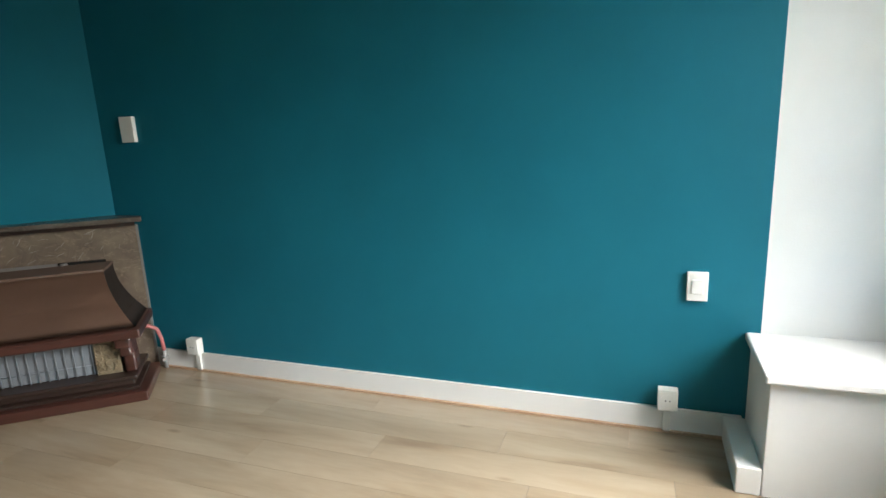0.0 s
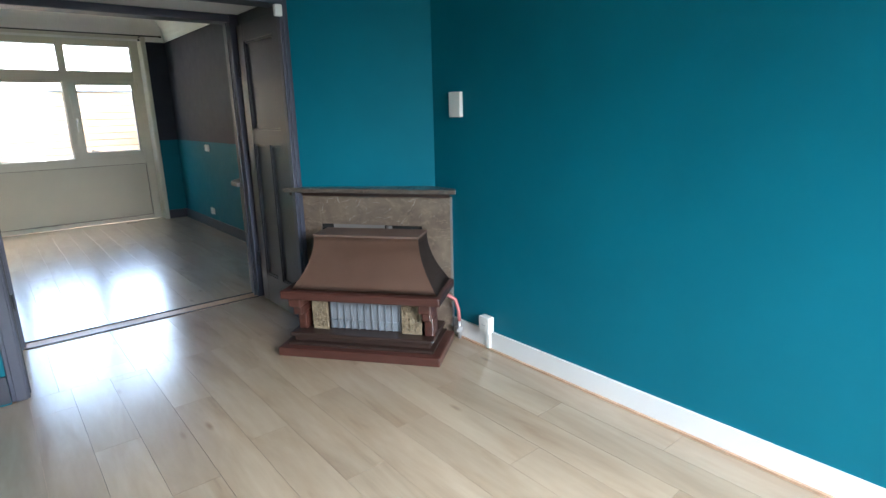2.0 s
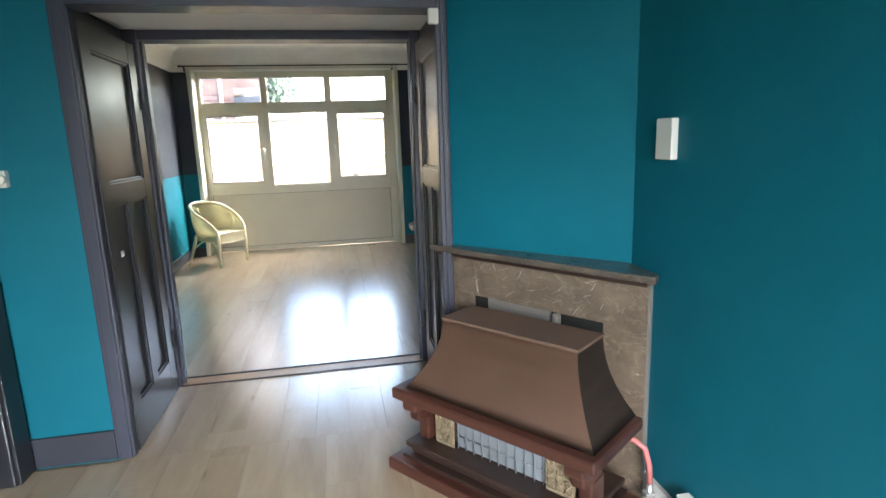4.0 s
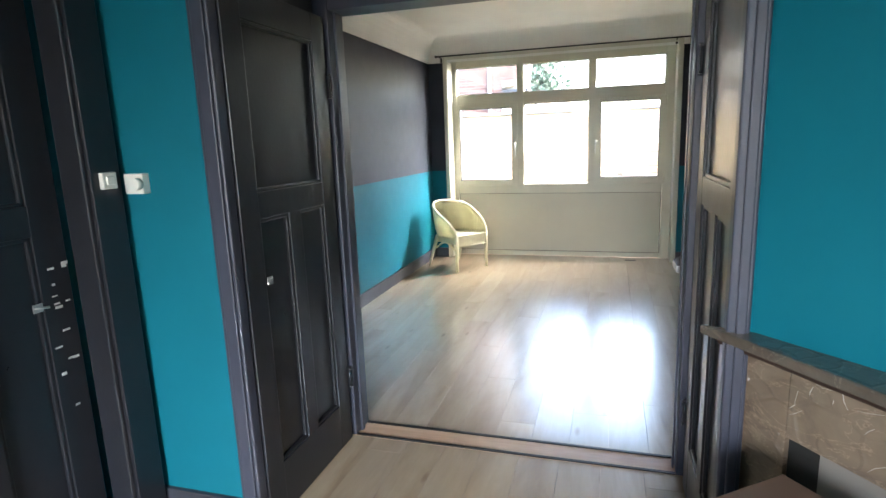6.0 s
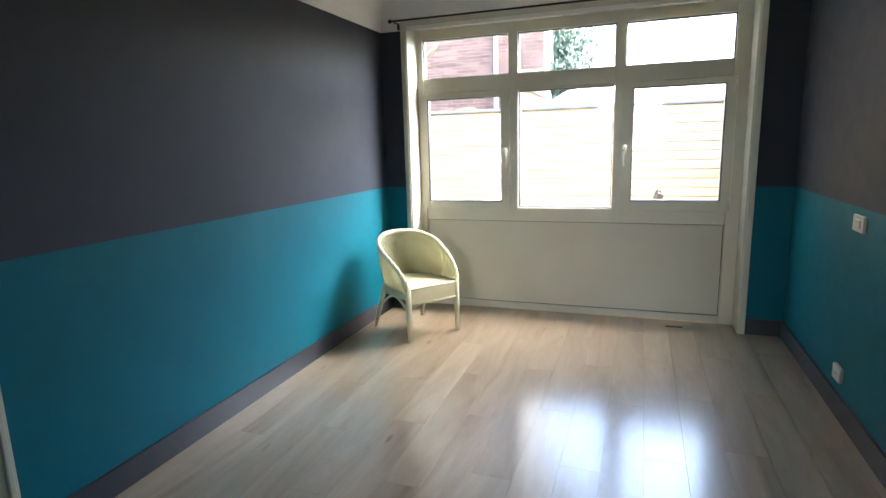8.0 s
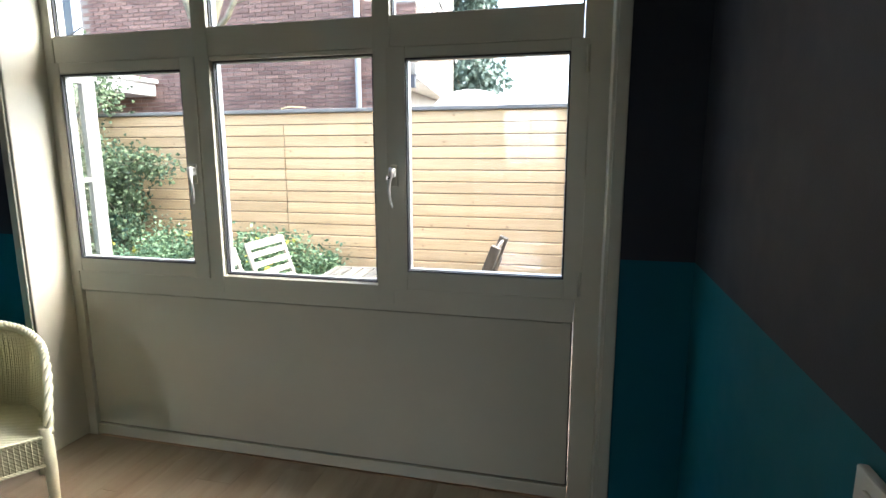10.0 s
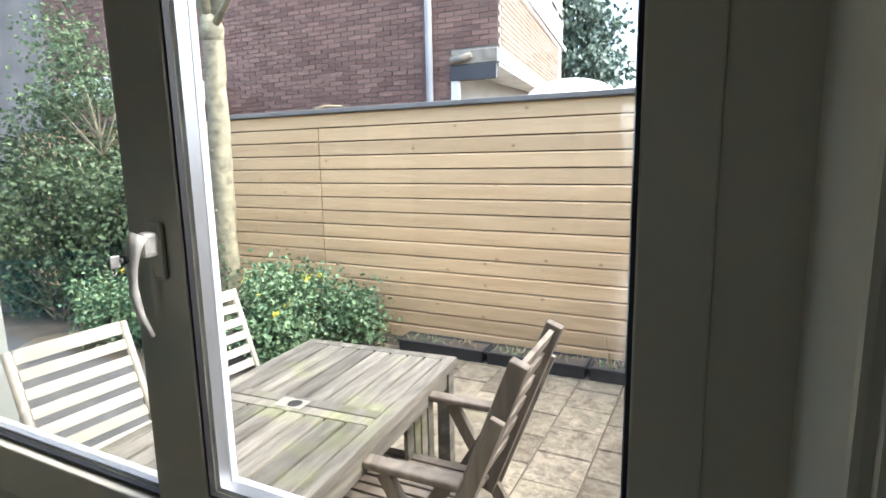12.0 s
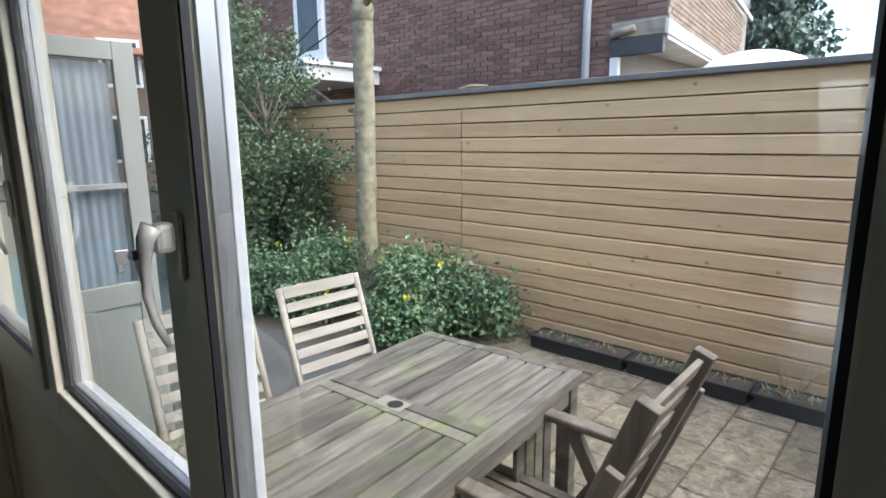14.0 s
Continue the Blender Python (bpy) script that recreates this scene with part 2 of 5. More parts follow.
def marble(name, dark, light, creases):
    """Clouded brown stone; creases gives the strength of the crinkled film over it."""
    m = bpy.data.materials.new(name)
    nt, n, l, p = links_of(m)
    v = coords(nt)
    base = ramp(nt, noise_tex(nt, v, 6, 8, 0.6, 0.8), [(0.3, dark), (0.7, light)])
    vein = ramp(nt, noise_tex(nt, coords(nt, (1, 1, 1.6), (0.4, 0.5, 0.3)), 4, 7, 0.6, 2.0), [(0.495, (0, 0, 0)), (0.505, (0.5, 0.5, 0.5)), (0.515, (0, 0, 0))])
    l.new(mix(nt, base, dim(light, 1.9), vein), p.inputs["Base Color"])
    p.inputs["Roughness"].default_value = 0.45
    p.inputs["Coat Weight"].default_value = 0.8
    p.inputs["Coat Roughness"].default_value = 0.16
    vo = nt.nodes.new("ShaderNodeTexVoronoi")
    vo.feature = 'DISTANCE_TO_EDGE'
    vo.inputs["Scale"].default_value = 7
    warp = nt.nodes.new("ShaderNodeVectorMath")
    warp.operation = 'MULTIPLY_ADD'
    l.new(noise_tex(nt, v, 3.5, 3), warp.inputs[0])
    warp.inputs[1].default_value = (0.5, 0.4, 0.6)
    l.new(coords(nt, (1, 1, 2.2), (0.3, 0.7, 0.2)), warp.inputs[2])
    l.new(warp.outputs[0], vo.inputs["Vector"])
    ridge = ramp(nt, vo.outputs["Distance"], [(0.0, (1, 1, 1)), (0.07, (0, 0, 0))])
    b = nt.nodes.new("ShaderNodeBump")
    b.inputs["Strength"].default_value, b.inputs["Distance"].default_value = creases, 0.02
    l.new(mix(nt, ridge, noise_tex(nt, v, 14, 5, 0.6, 1.0), 0.35), b.inputs["Height"])
    l.new(b.outputs[0], p.inputs["Coat Normal"])
    return m


M_MARBLE = marble("brown_marble_under_film", (0.115, 0.082, 0.058), (0.215, 0.162, 0.115), 0.9)
M_FILM = paint("pale_film_glint", (0.48, 0.44, 0.39), 0.2, 0.1, 60, 0.05)
M_GREYM = marble("grey_marble", (0.11, 0.105, 0.11), (0.20, 0.19, 0.195), 0.2)
M_SHELF = marble("dark_marble_shelf", (0.06, 0.048, 0.038), (0.12, 0.098, 0.078), 0.5)


def brick_mat(name, a, b):
    m = bpy.data.materials.new(name)
    nt, n, l, p = links_of(m)
    v = coords(nt)
    geo = nt.nodes.new("ShaderNodeNewGeometry")
    info = nt.nodes.new("ShaderNodeObjectInfo")
    add = nt.nodes.new("ShaderNodeMath")
    add.operation = 'ADD'
    l.new(geo.outputs["Random Per Island"], add.inputs[0])
    l.new(info.outputs["Random"], add.inputs[1])
    fr = nt.nodes.new("ShaderNodeMath")
    fr.operation = 'FRACT'
    l.new(add.outputs[0], fr.inputs[0])
    c = ramp(nt, fr.outputs[0], [(0.0, a), (0.5, tuple((x + y) / 2 for x, y in zip(a, b))), (1.0, b)])
    l.new(mix(nt, c, ramp(nt, noise_tex(nt, v, 45, 5), [(0.3, (0.7, 0.7, 0.7)), (0.7, (1.1, 1.1, 1.1))]), 0.7, 'MULTIPLY'), p.inputs["Base Color"])
    p.inputs["Roughness"].default_value = 0.9
    bump(nt, p, noise_tex(nt, v, 70, 4), 0.5, 0.01)
    return m


M_BRICK = brick_mat("dark_red_brick", (0.155, 0.085, 0.068), (0.29, 0.172, 0.136))
M_BRICKY = brick_mat("buff_brick", (0.17, 0.125, 0.095), (0.28, 0.21, 0.16))
M_MORTAR = paint("grey_mortar", (0.26, 0.235, 0.21), 0.95, 0.2, 60, 0.4)


def slab_mat():
    m = bpy.data.materials.new("worn_concrete_slab")
    nt, n, l, p = links_of(m)
    tc = nt.nodes.new("ShaderNodeTexCoord")
    info = nt.nodes.new("ShaderNodeObjectInfo")
    off = nt.nodes.new("ShaderNodeVectorMath")
    off.operation = 'ADD'
    l.new(tc.outputs["Object"], off.inputs[0])
    l.new(info.outputs["Location"], off.inputs[1])
    v = off.outputs[0]
    c = ramp(nt, info.outputs["Random"], [(0.0, (0.15, 0.13, 0.10)), (1.0, (0.25, 0.22, 0.175))])
    c = mix(nt, c, ramp(nt, noise_tex(nt, v, 9, 9, 0.75, 0.6), [(0.38, (0.45, 0.42, 0.36)), (0.6, (1.15, 1.12, 1.08))]), 0.85, 'MULTIPLY')
    c = mix(nt, c, ramp(nt, noise_tex(nt, v, 26, 8, 0.8, 1.0), [(0.42, (0.5, 0.47, 0.42)), (0.56, (1.2, 1.18, 1.14))]), 0.7, 'MULTIPLY')
    c = mix(nt, c, (0.13, 0.13, 0.06), ramp(nt, noise_tex(nt, v, 2.1, 5), [(0.55, (0, 0, 0)), (0.75, (0.5, 0.5, 0.5))]))
    l.new(c, p.inputs["Base Color"])
    p.inputs["Roughness"].default_value = 0.9
    bump(nt, p, noise_tex(nt, v, 40, 6, 0.7), 0.6, 0.01)
    return m


M_PAVE = slab_mat()


def leaf_mat(name, a, b):
    m = bpy.data.materials.new(name)
    nt, n, l, p = links_of(m)
    geo = nt.nodes.new("ShaderNodeNewGeometry")
    l.new(ramp(nt, geo.outputs["Random Per Island"], [(0.0, a), (1.0, b)]), p.inputs["Base Color"])
    p.inputs["Roughness"].default_value = 0.6
    p.inputs["Subsurface Weight"].default_value = 0.0
    return m


M_LEAF = leaf_mat("glossy_shrub_leaf", (0.050, 0.105, 0.050), (0.165, 0.25, 0.125))
M_LEAFD = leaf_mat("dark_evergreen_leaf", (0.030, 0.058, 0.026), (0.10, 0.145, 0.066))
M_LEAFB = leaf_mat("bluish_conifer_leaf", (0.065, 0.105, 0.09), (0.15, 0.205, 0.16))
M_FLOWER = leaf_mat("yellow_flower", (0.5, 0.45, 0.04), (0.68, 0.60, 0.08))


def glass():
    m = bpy.data.materials.new("window_glass")
    m.use_nodes = True
    nt = m.node_tree
    nt.nodes.remove(nt.nodes["Principled BSDF"])
    tr = nt.nodes.new("ShaderNodeBsdfTransparent")
    tr.inputs[0].default_value = (0.96, 0.98, 0.97, 1)
    gl = nt.nodes.new("ShaderNodeBsdfGlossy")
    gl.inputs["Roughness"].default_value = 0.0
    lw = nt.nodes.new("ShaderNodeLayerWeight")
    lw.inputs[0].default_value = 0.5
    pw = nt.nodes.new("ShaderNodeMath")
    pw.operation = 'POWER'
    pw.inputs[1].default_value = 4.0
    nt.links.new(lw.outputs["Facing"], pw.inputs[0])
    fr = nt.nodes.new("ShaderNodeMapRange")
    fr.inputs["To Min"].default_value, fr.inputs["To Max"].default_value = 0.035, 0.8
    nt.links.new(pw.outputs[0], fr.inputs[0])
    mx = nt.nodes.new("ShaderNodeMixShader")
    nt.links.new(fr.outputs[0], mx.inputs[0])
    nt.links.new(tr.outputs[0], mx.inputs[1])
    nt.links.new(gl.outputs[0], mx.inputs[2])
    nt.links.new(mx.outputs[0], nt.nodes["Material Output"].inputs[0])
    return m


M_GLASS = glass()


# ---------- building blocks ----------
def bx(bm, x0, x1, y0, y1, z0, z1, bev=0.0, m=None):
    """A box, with its edges rounded by bev."""
    r = bmesh.ops.create_cube(bm, size=1.0)
    vs = r["verts"]
    c = Matrix.Translation(((x0 + x1) / 2, (y0 + y1) / 2, (z0 + z1) / 2)) @ Matrix.Diagonal((abs(x1 - x0), abs(y1 - y0), abs(z1 - z0), 1))
    bmesh.ops.transform(bm, matrix=(m @ c) if m else c, verts=vs)
    if bev:
        es = list({e for v in vs for e in v.link_edges})
        bmesh.ops.bevel(bm, geom=es, offset=bev, segments=2, profile=0.5, affect='EDGES')
    return bm


def prism(bm, pts, z0, z1):
    """An upright prism over a polygon of (x, y)."""
    lo = [bm.verts.new((x, y, z0)) for x, y in pts]
    hi = [bm.verts.new((x, y, z1)) for x, y in pts]
    k = len(pts)
    bm.faces.new(lo[::-1])
    bm.faces.new(hi)
    for i in range(k):
        bm.faces.new((lo[i], lo[(i + 1) % k], hi[(i + 1) % k], hi[i]))
    bmesh.ops.recalc_face_normals(bm, faces=bm.faces)
    return bm


def tube(bm, path, radii, seg=10, caps=True):
    """A round bar along a path; radii is one number or one for each point."""
    path = [Vector(p) for p in path]
    if isinstance(radii, (int, float)):
        radii = [radii] * len(path)
    rings = []
    upright = (path[-1] - path[0]).normalized().z > 0.6
    for i, p in enumerate(path):
        d = (path[min(i + 1, len(path) - 1)] - path[max(i - 1, 0)]).normalized()
        q = Vector((0, 0, 1)).rotation_difference(d) if upright else d.to_track_quat('Z', 'Y')
        rings.append([bm.verts.new(p + q @ Vector((radii[i] * math.cos(2 * math.pi * k / seg), radii[i] * math.sin(2 * math.pi * k / seg), 0))) for k in range(seg)])
    for a, b in zip(rings, rings[1:]):
        for k in range(seg):
            f = bm.faces.new((a[k], a[(k + 1) % seg], b[(k + 1) % seg], b[k]))
            f.smooth = True
    if caps:
        bm.faces.new(rings[0][::-1])
        bm.faces.new(rings[-1])
    return bm


def obj(name, bm, material, label="", category="", group="", kind=""):
    me = bpy.data.meshes.new(name)
    bm.to_mesh(me)
    bm.free()
    me.materials.append(material)
    return tagged(new(name, me), label, category, group, kind)


def part(name, bm, material, parent, label=""):
    """One mesh under a thing or a part, in that thing's own coordinates."""
    o = obj(name, bm, material, label)
    o.parent = parent
    return o


def thing(name, m, label, category, group=""):
    e = tagged(new(name), label, category, group)
    e.empty_display_size = 0.1
    e.matrix_world = m
    return e


def B(*a, **k):
    return bx(bmesh.new(), *a, **k)


def wall(name, *boxes, material=M_WHITE, label=""):
    bm = bmesh.new()
    for b in boxes:
        bx(bm, *b)
    return obj(name, bm, material, label, "", "", "structure")


# ---------- plan ----------
XL, XR, XB = -0.70, 2.56, 2.578  # rear room's left wall, front room's right wall, rear room's right wall
XF = -0.30                    # front room's left wall
Y0, Y1 = -1.10, 3.12          # front room
YW = 3.17                     # its rear wall on the hall side
Y2, Y3 = 4.12, 8.55           # rear room
ZC, ZV, ZB = 2.79, 2.50, 1.15  # ceiling, underside of the cove, edge between the two paints
OL, OR = 0.265, 1.875          # opening between the rooms
GZ = -0.05                    # garden level
T = 0.2

# floor slab, ceilings
wall("floor", (-2.6, 3.0, -2.6, 8.9, -0.3, -0.016), material=M_SILLW, label="pale oak laminate floor of long planks")
floor = bpy.data.objects["floor"]
wall("ceiling", (-2.6, 3.0, -2.6, 3.3, ZC, ZC + 0.2), material=M_WHITE, label="plain white ceiling of the front room")
wall("ceiling", (-2.6, 3.0, 3.95, 9.0, ZC, ZC + 0.2), material=M_WHITE, label="white ceiling of the rear room")

# Unseen closing pieces, added to keep outside light from leaking in at the hall.
wall("ceiling", (-2.6, 0.1, 3.3, 3.95, ZC, ZC + 0.2), (2.02, 3.0, 3.3, 3.95, ZC, ZC + 0.2), material=M_WHITE, label="white ceiling closing the unseen space over the wall and hall")
wall("wall_hall", (-2.6, -2.4, -2.2, 8.6, -0.05, ZC), (-2.4, XF - T, -2.2, -2.0, -0.05, ZC), material=M_WHITE, label="plain white wall closing the unseen hall")


def cove(x0, x1, y, s, along_x=True):
    """A hollow plaster cove between wall and ceiling."""
    bm = bmesh.new()
    k = 8
    prof = [(0.0, ZV)] + [(0.20 * (1 - math.cos(a)) + 0.008, ZV + (ZC - ZV) * math.sin(a)) for a in [math.pi / 2 * i / k for i in range(k + 1)]] + [(0.0, ZC)]
    ends = []
    for u in (x0, x1):
        ends.append([bm.verts.new((u, y + s * d, z) if along_x else (y + s * d, u, z)) for d, z in prof])
    n = len(prof)
    for i in range(n):
        bm.faces.new((ends[0][i], ends[0][(i + 1) % n], ends[1][(i + 1) % n], ends[1][i]))
    bmesh.ops.recalc_face_normals(bm, faces=bm.faces)
    return obj("trim", bm, M_WHITE, "white plaster cove under the ceiling", "", "", "structure")


cove(XL, XB, Y3 - 0.002, -1)
cove(Y2, Y3, XL + 0.002, 1, False)
cove(Y2, Y3, XB - 0.002, -1, False)
cove(XL, XB, Y2 + 0.002, 1)
cove(Y0 - 0.8, Y1, XR - 0.002, -1, False)

# rear room walls, teal below and slate grey above
for z0, z1, m, nm in ((-0.05, ZB, M_TEAL, "teal lower part of the wall"), (ZB, ZC, M_SLATE, "slate grey upper part of the wall")):
    wall("wall_left", (XL - T, XL, Y2 + 0.1, 4.0 + 0.2, z0, z1), (XL - T, XL, 5.10, 9.0, z0, z1), material=m, label=nm)
    wall("wall_right", (XB, XB + T, 3.95, 9.0, z0, z1), material=m, label=nm)
    wall("wall_rear", (XL, -0.50, Y3, 8.9, z0, z1), (2.318, XB, Y3, 8.9, z0, z1), material=m, label=nm)
wall("wall_left", (XL - T, XL, 4.2, 5.10, 2.10, ZC), material=M_SLATE, label="slate grey wall over the door")
wall("wall_rear", (-0.50, 2.318, Y3, 8.9, 2.56, ZC), material=M_WHITE, label="white lintel over the window")

# wall between the rooms, with its deep passage
wall("wall_middle", (XF - 0.7, 0.182, YW, 3.26, -0.05, ZC), (1.93, XR + 0.1, Y1 + 0.02, 3.26, -0.05, ZC), (2.025, XR + 0.1, 3.262, 3.9, -0.05, ZC), (0.182, 1.93, Y1, 3.26, 2.20, ZC), material=M_TEAL, label="teal painted wall beside the opening")
wall("wall_middle", (-0.9, 0.185, 3.98, Y2, -0.05, ZB), (1.946, XB, 3.98, Y2, -0.05, ZB), material=M_TEAL, label="teal wall on the rear side")
wall("wall_middle", (-0.9, 0.185, 3.98, Y2, ZB, ZC), (1.946, XB, 3.98, Y2, ZB, ZC), (0.185, 1.946, 3.98, Y2, 2.20, ZC), material=M_SLATE, label="slate wall on the rear side")
wall("wall_passage", (0.10, 0.205, 3.262, 3.978, -0.05, 2.4), (1.93, 2.02, 3.262, 3.978, -0.05, 2.4), material=M_DOOR, label="dark painted side of the passage")
wall("ceiling", (0.1, 2.02, 3.262, 3.978, 2.195, 2.4), material=M_WHITE, label="low white ceiling of the passage")

# front room walls
wall("wall_right", (XR, XR + T, Y0 - 0.06, 3.94, -0.05, ZC), material=M_TEAL, label="deep teal painted wall")
wall("wall_right", (XR, XR + T, -2.2, Y0 - 0.06, -0.05, ZC), material=M_WHITE, label="white wall beside the street window")
wall("wall_left", (XF - T, XF, -2.2, 2.05, -0.05, ZC), (XF - T, XF, 2.05, 3.05, 2.1, ZC), (XF - T, XF, 3.05, YW, -0.05, ZC), material=M_TEAL, label="teal wall beside the hall door")
wall("wall_front", (XF - T, 0.35, -2.2, -1.9, -0.05, ZC), (0.35, 2.2, -2.2, -1.9, -0.05, 0.8), (0.35, 2.2, -2.2, -1.9, 2.5, ZC), (2.2, XR + T, -2.2, -1.9, -0.05, ZC), material=M_WHITE, label="white street wall with a large window")

# chimney breasts set across the corners
for x0, z0, z1 in ((1.957, -0.05, 0.96), (1.927, 0.96, ZC)):
    obj("chimney_breast", prism(bmesh.new(), [(x0, 3.12), (2.558, 2.445), (2.558, 3.118), (2.02, 3.13)], z0, z1), M_TEAL, "teal chimney breast across the corner", "chimney", "", "structure")
for z0, z1, m in ((-0.05, ZB, M_TEAL), (ZB, ZC, M_SLATE)):
    obj("chimney_breast", prism(bmesh.new(), [(1.98, 4.125), (1.98, 4.245), (XB - 0.002, 4.90), (XB - 0.002, 4.125)], z0, z1), m, "painted chimney breast across the corner", "chimney", "", "structure")

# baseboards
wall("baseboard", (XR - 0.016, XR, Y0 - 0.01, 2.33, 0, 0.118), material=M_BASEW, label="white painted baseboard")
wall("baseboard", (XL, XL + 0.016, 5.10, Y3, 0, 0.125), material=M_BASED, label="dark grey baseboard")
wall("baseboard", (XB - 0.016, XB, 4.93, Y3, 0, 0.125), material=M_BASED, label="dark grey baseboard")
wall("baseboard", (XL + 0.016, -0.505, Y3 - 0.016, Y3, 0, 0.125), material=M_BASED, label="dark grey baseboard")
wall("baseboard", (2.320, XB - 0.016, Y3 - 0.016, Y3, 0, 0.125), material=M_BASED, label="dark grey baseboard")
wall("baseboard", (XF, 0.180, YW - 0.018, YW, 0, 0.15), material=M_BASED, label="dark grey baseboard")
wall("trim", (XR - 0.03, XR - 0.016, Y0 + 0.05, 2.2, 0, 0.012), material=M_SILLW, label="thin laminate edging along the baseboard")

# casings of the opening
for x0, x1, yc in ((0.182, OL, YW), (OR - 0.008, 1.925, Y1)):
    bm = bx(bmesh.new(), x0, x1, yc - 0.022, yc + 0.028, 0, 2.235, 0.006)
    bx(bm, x0 + 0.02, x1 - 0.012, yc - 0.032, yc - 0.02, 0, 2.21, 0.004)
    obj("trim", bm, M_CASING, "grey-blue painted door casing", "", "", "structure")
obj("trim", bx(bmesh.new(), OL + 0.002, OR - 0.002, Y1 - 0.02, Y1 + 0.14, 2.135, 2.235, 0.006), M_CASING, "grey-blue painted head casing", "", "", "structure")
for x0, x1, s in ((0.20, 0.283, 1), (1.866, 1.945, -1)):
    bm = bx(bmesh.new(), x0, x1, 3.965, 4.125, 0, 2.20, 0.006)
    xs = x1 if s > 0 else x0
    bx(bm, xs - 0.004, xs + 0.012 if s > 0 else xs - 0.012, 4.02, 4.05, 0, 2.14, 0.002)
    obj("trim", bm, M_CASING, "dark grey-blue door post", "", "", "structure")
obj("trim", bx(bmesh.new(), 0.284, 1.865, 3.967, 4.123, 2.14, 2.194, 0.005), M_CASING, "dark grey-blue door head", "", "", "structure")
for y in (3.975, 4.11):
    wall("trim", (0.284, 1.865, y - 0.008, y + 0.008, -0.014, 0.007), material=M_BLACK, label="black floor rail in the threshold")


def door_leaf(name, m, knob, label, chips=0):
    """A panelled leaf: local y runs from the hinge (0) to the free edge, the face is at x = 0 and looks along +x."""
    e = tagged(thing(name, m, label, "door"), kind="structure")
    w, h, t = 0.735, 2.105, 0.04
    bm = bmesh.new()
    for y0, y1 in ((0.0, 0.115), (w - 0.115, w)):
        bx(bm, -t, 0, y0, y1, 0.006, h, 0.003)
    for z0, z1 in ((0.006, 0.235), (1.255, 1.36), (1.985, h)):
        bx(bm, -t, -0.001, 0.112, w - 0.112, z0, z1, 0.003)
    bx(bm, -t, -0.001, w / 2 - 0.045, w / 2 + 0.045, 0.23, 1.258, 0.003)
    part("frame", bm, M_DOOR, e)
    for y0, y1, z0, z1 in ((0.113, w - 0.113, 1.358, 1.987), (0.113, w / 2 - 0.043, 0.233, 1.257), (w / 2 + 0.043, w - 0.113, 0.233, 1.257)):
        bm = bx(bmesh.new(), -t * 0.75, -0.022, y0, y1, z0, z1)
        for a, b, c, d in ((y0, y1, z0, z0 + 0.016), (y0, y1, z1 - 0.016, z1), (y0, y0 + 0.016, z0, z1), (y1 - 0.016, y1, z0, z1)):
            bx(bm, -0.024, -0.008, a, b, c, d, 0.004)
        part("panel", bm, M_DOOR, e)
    for z in (0.34, 1.80):
        bm = tube(bmesh.new(), [(0.006, -0.006, z - 0.045), (0.006, -0.006, z + 0.045)], 0.008)
        for k in (-0.05, 0.05):
            tube(bm, [(0.006, -0.006, z + k - 0.006), (0.006, -0.006, z + k + 0.006)], 0.011)
        part("hinge", bm, M_DOOR, e)
    if knob:
        bm = bx(bmesh.new(), 0.0, 0.004, w - 0.155, w - 0.12, 0.995, 1.025, 0.001)
        tube(bm, [(0.002, w - 0.15, 1.012), (0.014, w - 0.105, 1.006)], 0.0045)
        part("latch", bm, M_STEEL, e, "bare steel latch plate")
    for i in range(chips):
        y, z = w - 0.06 + random.uniform(-0.04, 0.04), random.uniform(0.55, 1.15)
        part("paint_chip", bx(bmesh.new(), 0.0, 0.0012, y, y + random.uniform(0.008, 0.03), z, z + random.uniform(0.004, 0.012)), M_BASEW, e, "bare chip in the paint")
    return e


door_leaf("door_1", Matrix.Translation((0.272, 3.937, 0)) @ Matrix.Diagonal((1, -1, 1, 1)), True, "dark panelled passage door folded open against the jamb")
door_leaf("door_2", Matrix.Translation((1.886, 3.900, 0)) @ Matrix.Diagonal((-1, -1, 1, 1)), False, "dark panelled passage door folded open against the jamb")
door_leaf("door_3", Matrix.Translation((XF - 0.03, 2.26, 0)), True, "dark panelled hall door with chipped paint", 14)
bm = bx(bmesh.new(), XF - 0.01, XF + 0.10, 3.0, YW - 0.02, 0, 2.2, 0.008)
bx(bm, XF + 0.095, XF + 0.115, 3.015, YW - 0.03, 0, 2.18, 0.004)
obj("trim", bm, M_DOOR, "dark painted casing of the hall door", "", "", "structure")
wall("trim", (XF - 0.01, XF + 0.05, 2.04, 2.253, 0, 2.2), material=M_DOOR, label="dark painted casing of the hall door")
bm = bmesh.new()
for x, y0, y1 in ((0.03, 4.97, 5.10), (0.042, 4.985, 5.03), (0.042, 5.06, 5.085)):
    bx(bm, XL - 0.02, XL + x, y0, y1, 0, 2.2, 0.006)
obj("trim", bm, M_CREAM, "cream painted casing of a side door", "", "", "structure")
wall("door_4", (XL - 0.08, XL - 0.04, 4.2, 4.97, 0, 2.1), material=M_CREAM, label="cream painted side door")

# ---------- garden window ----------
WF = 8.762                    # inner face of the frame
win = tagged(thing("window_1", pose(0.87, WF, 0), "wide cream painted window with two casements and three top lights", "window"), kind="structure")


def wpart(name, bm, material, label="", parent=None):
    bmesh.ops.translate(bm, vec=(-0.87, -WF, 0), verts=bm.verts)
    return part(name, bm, material, parent or win, label)


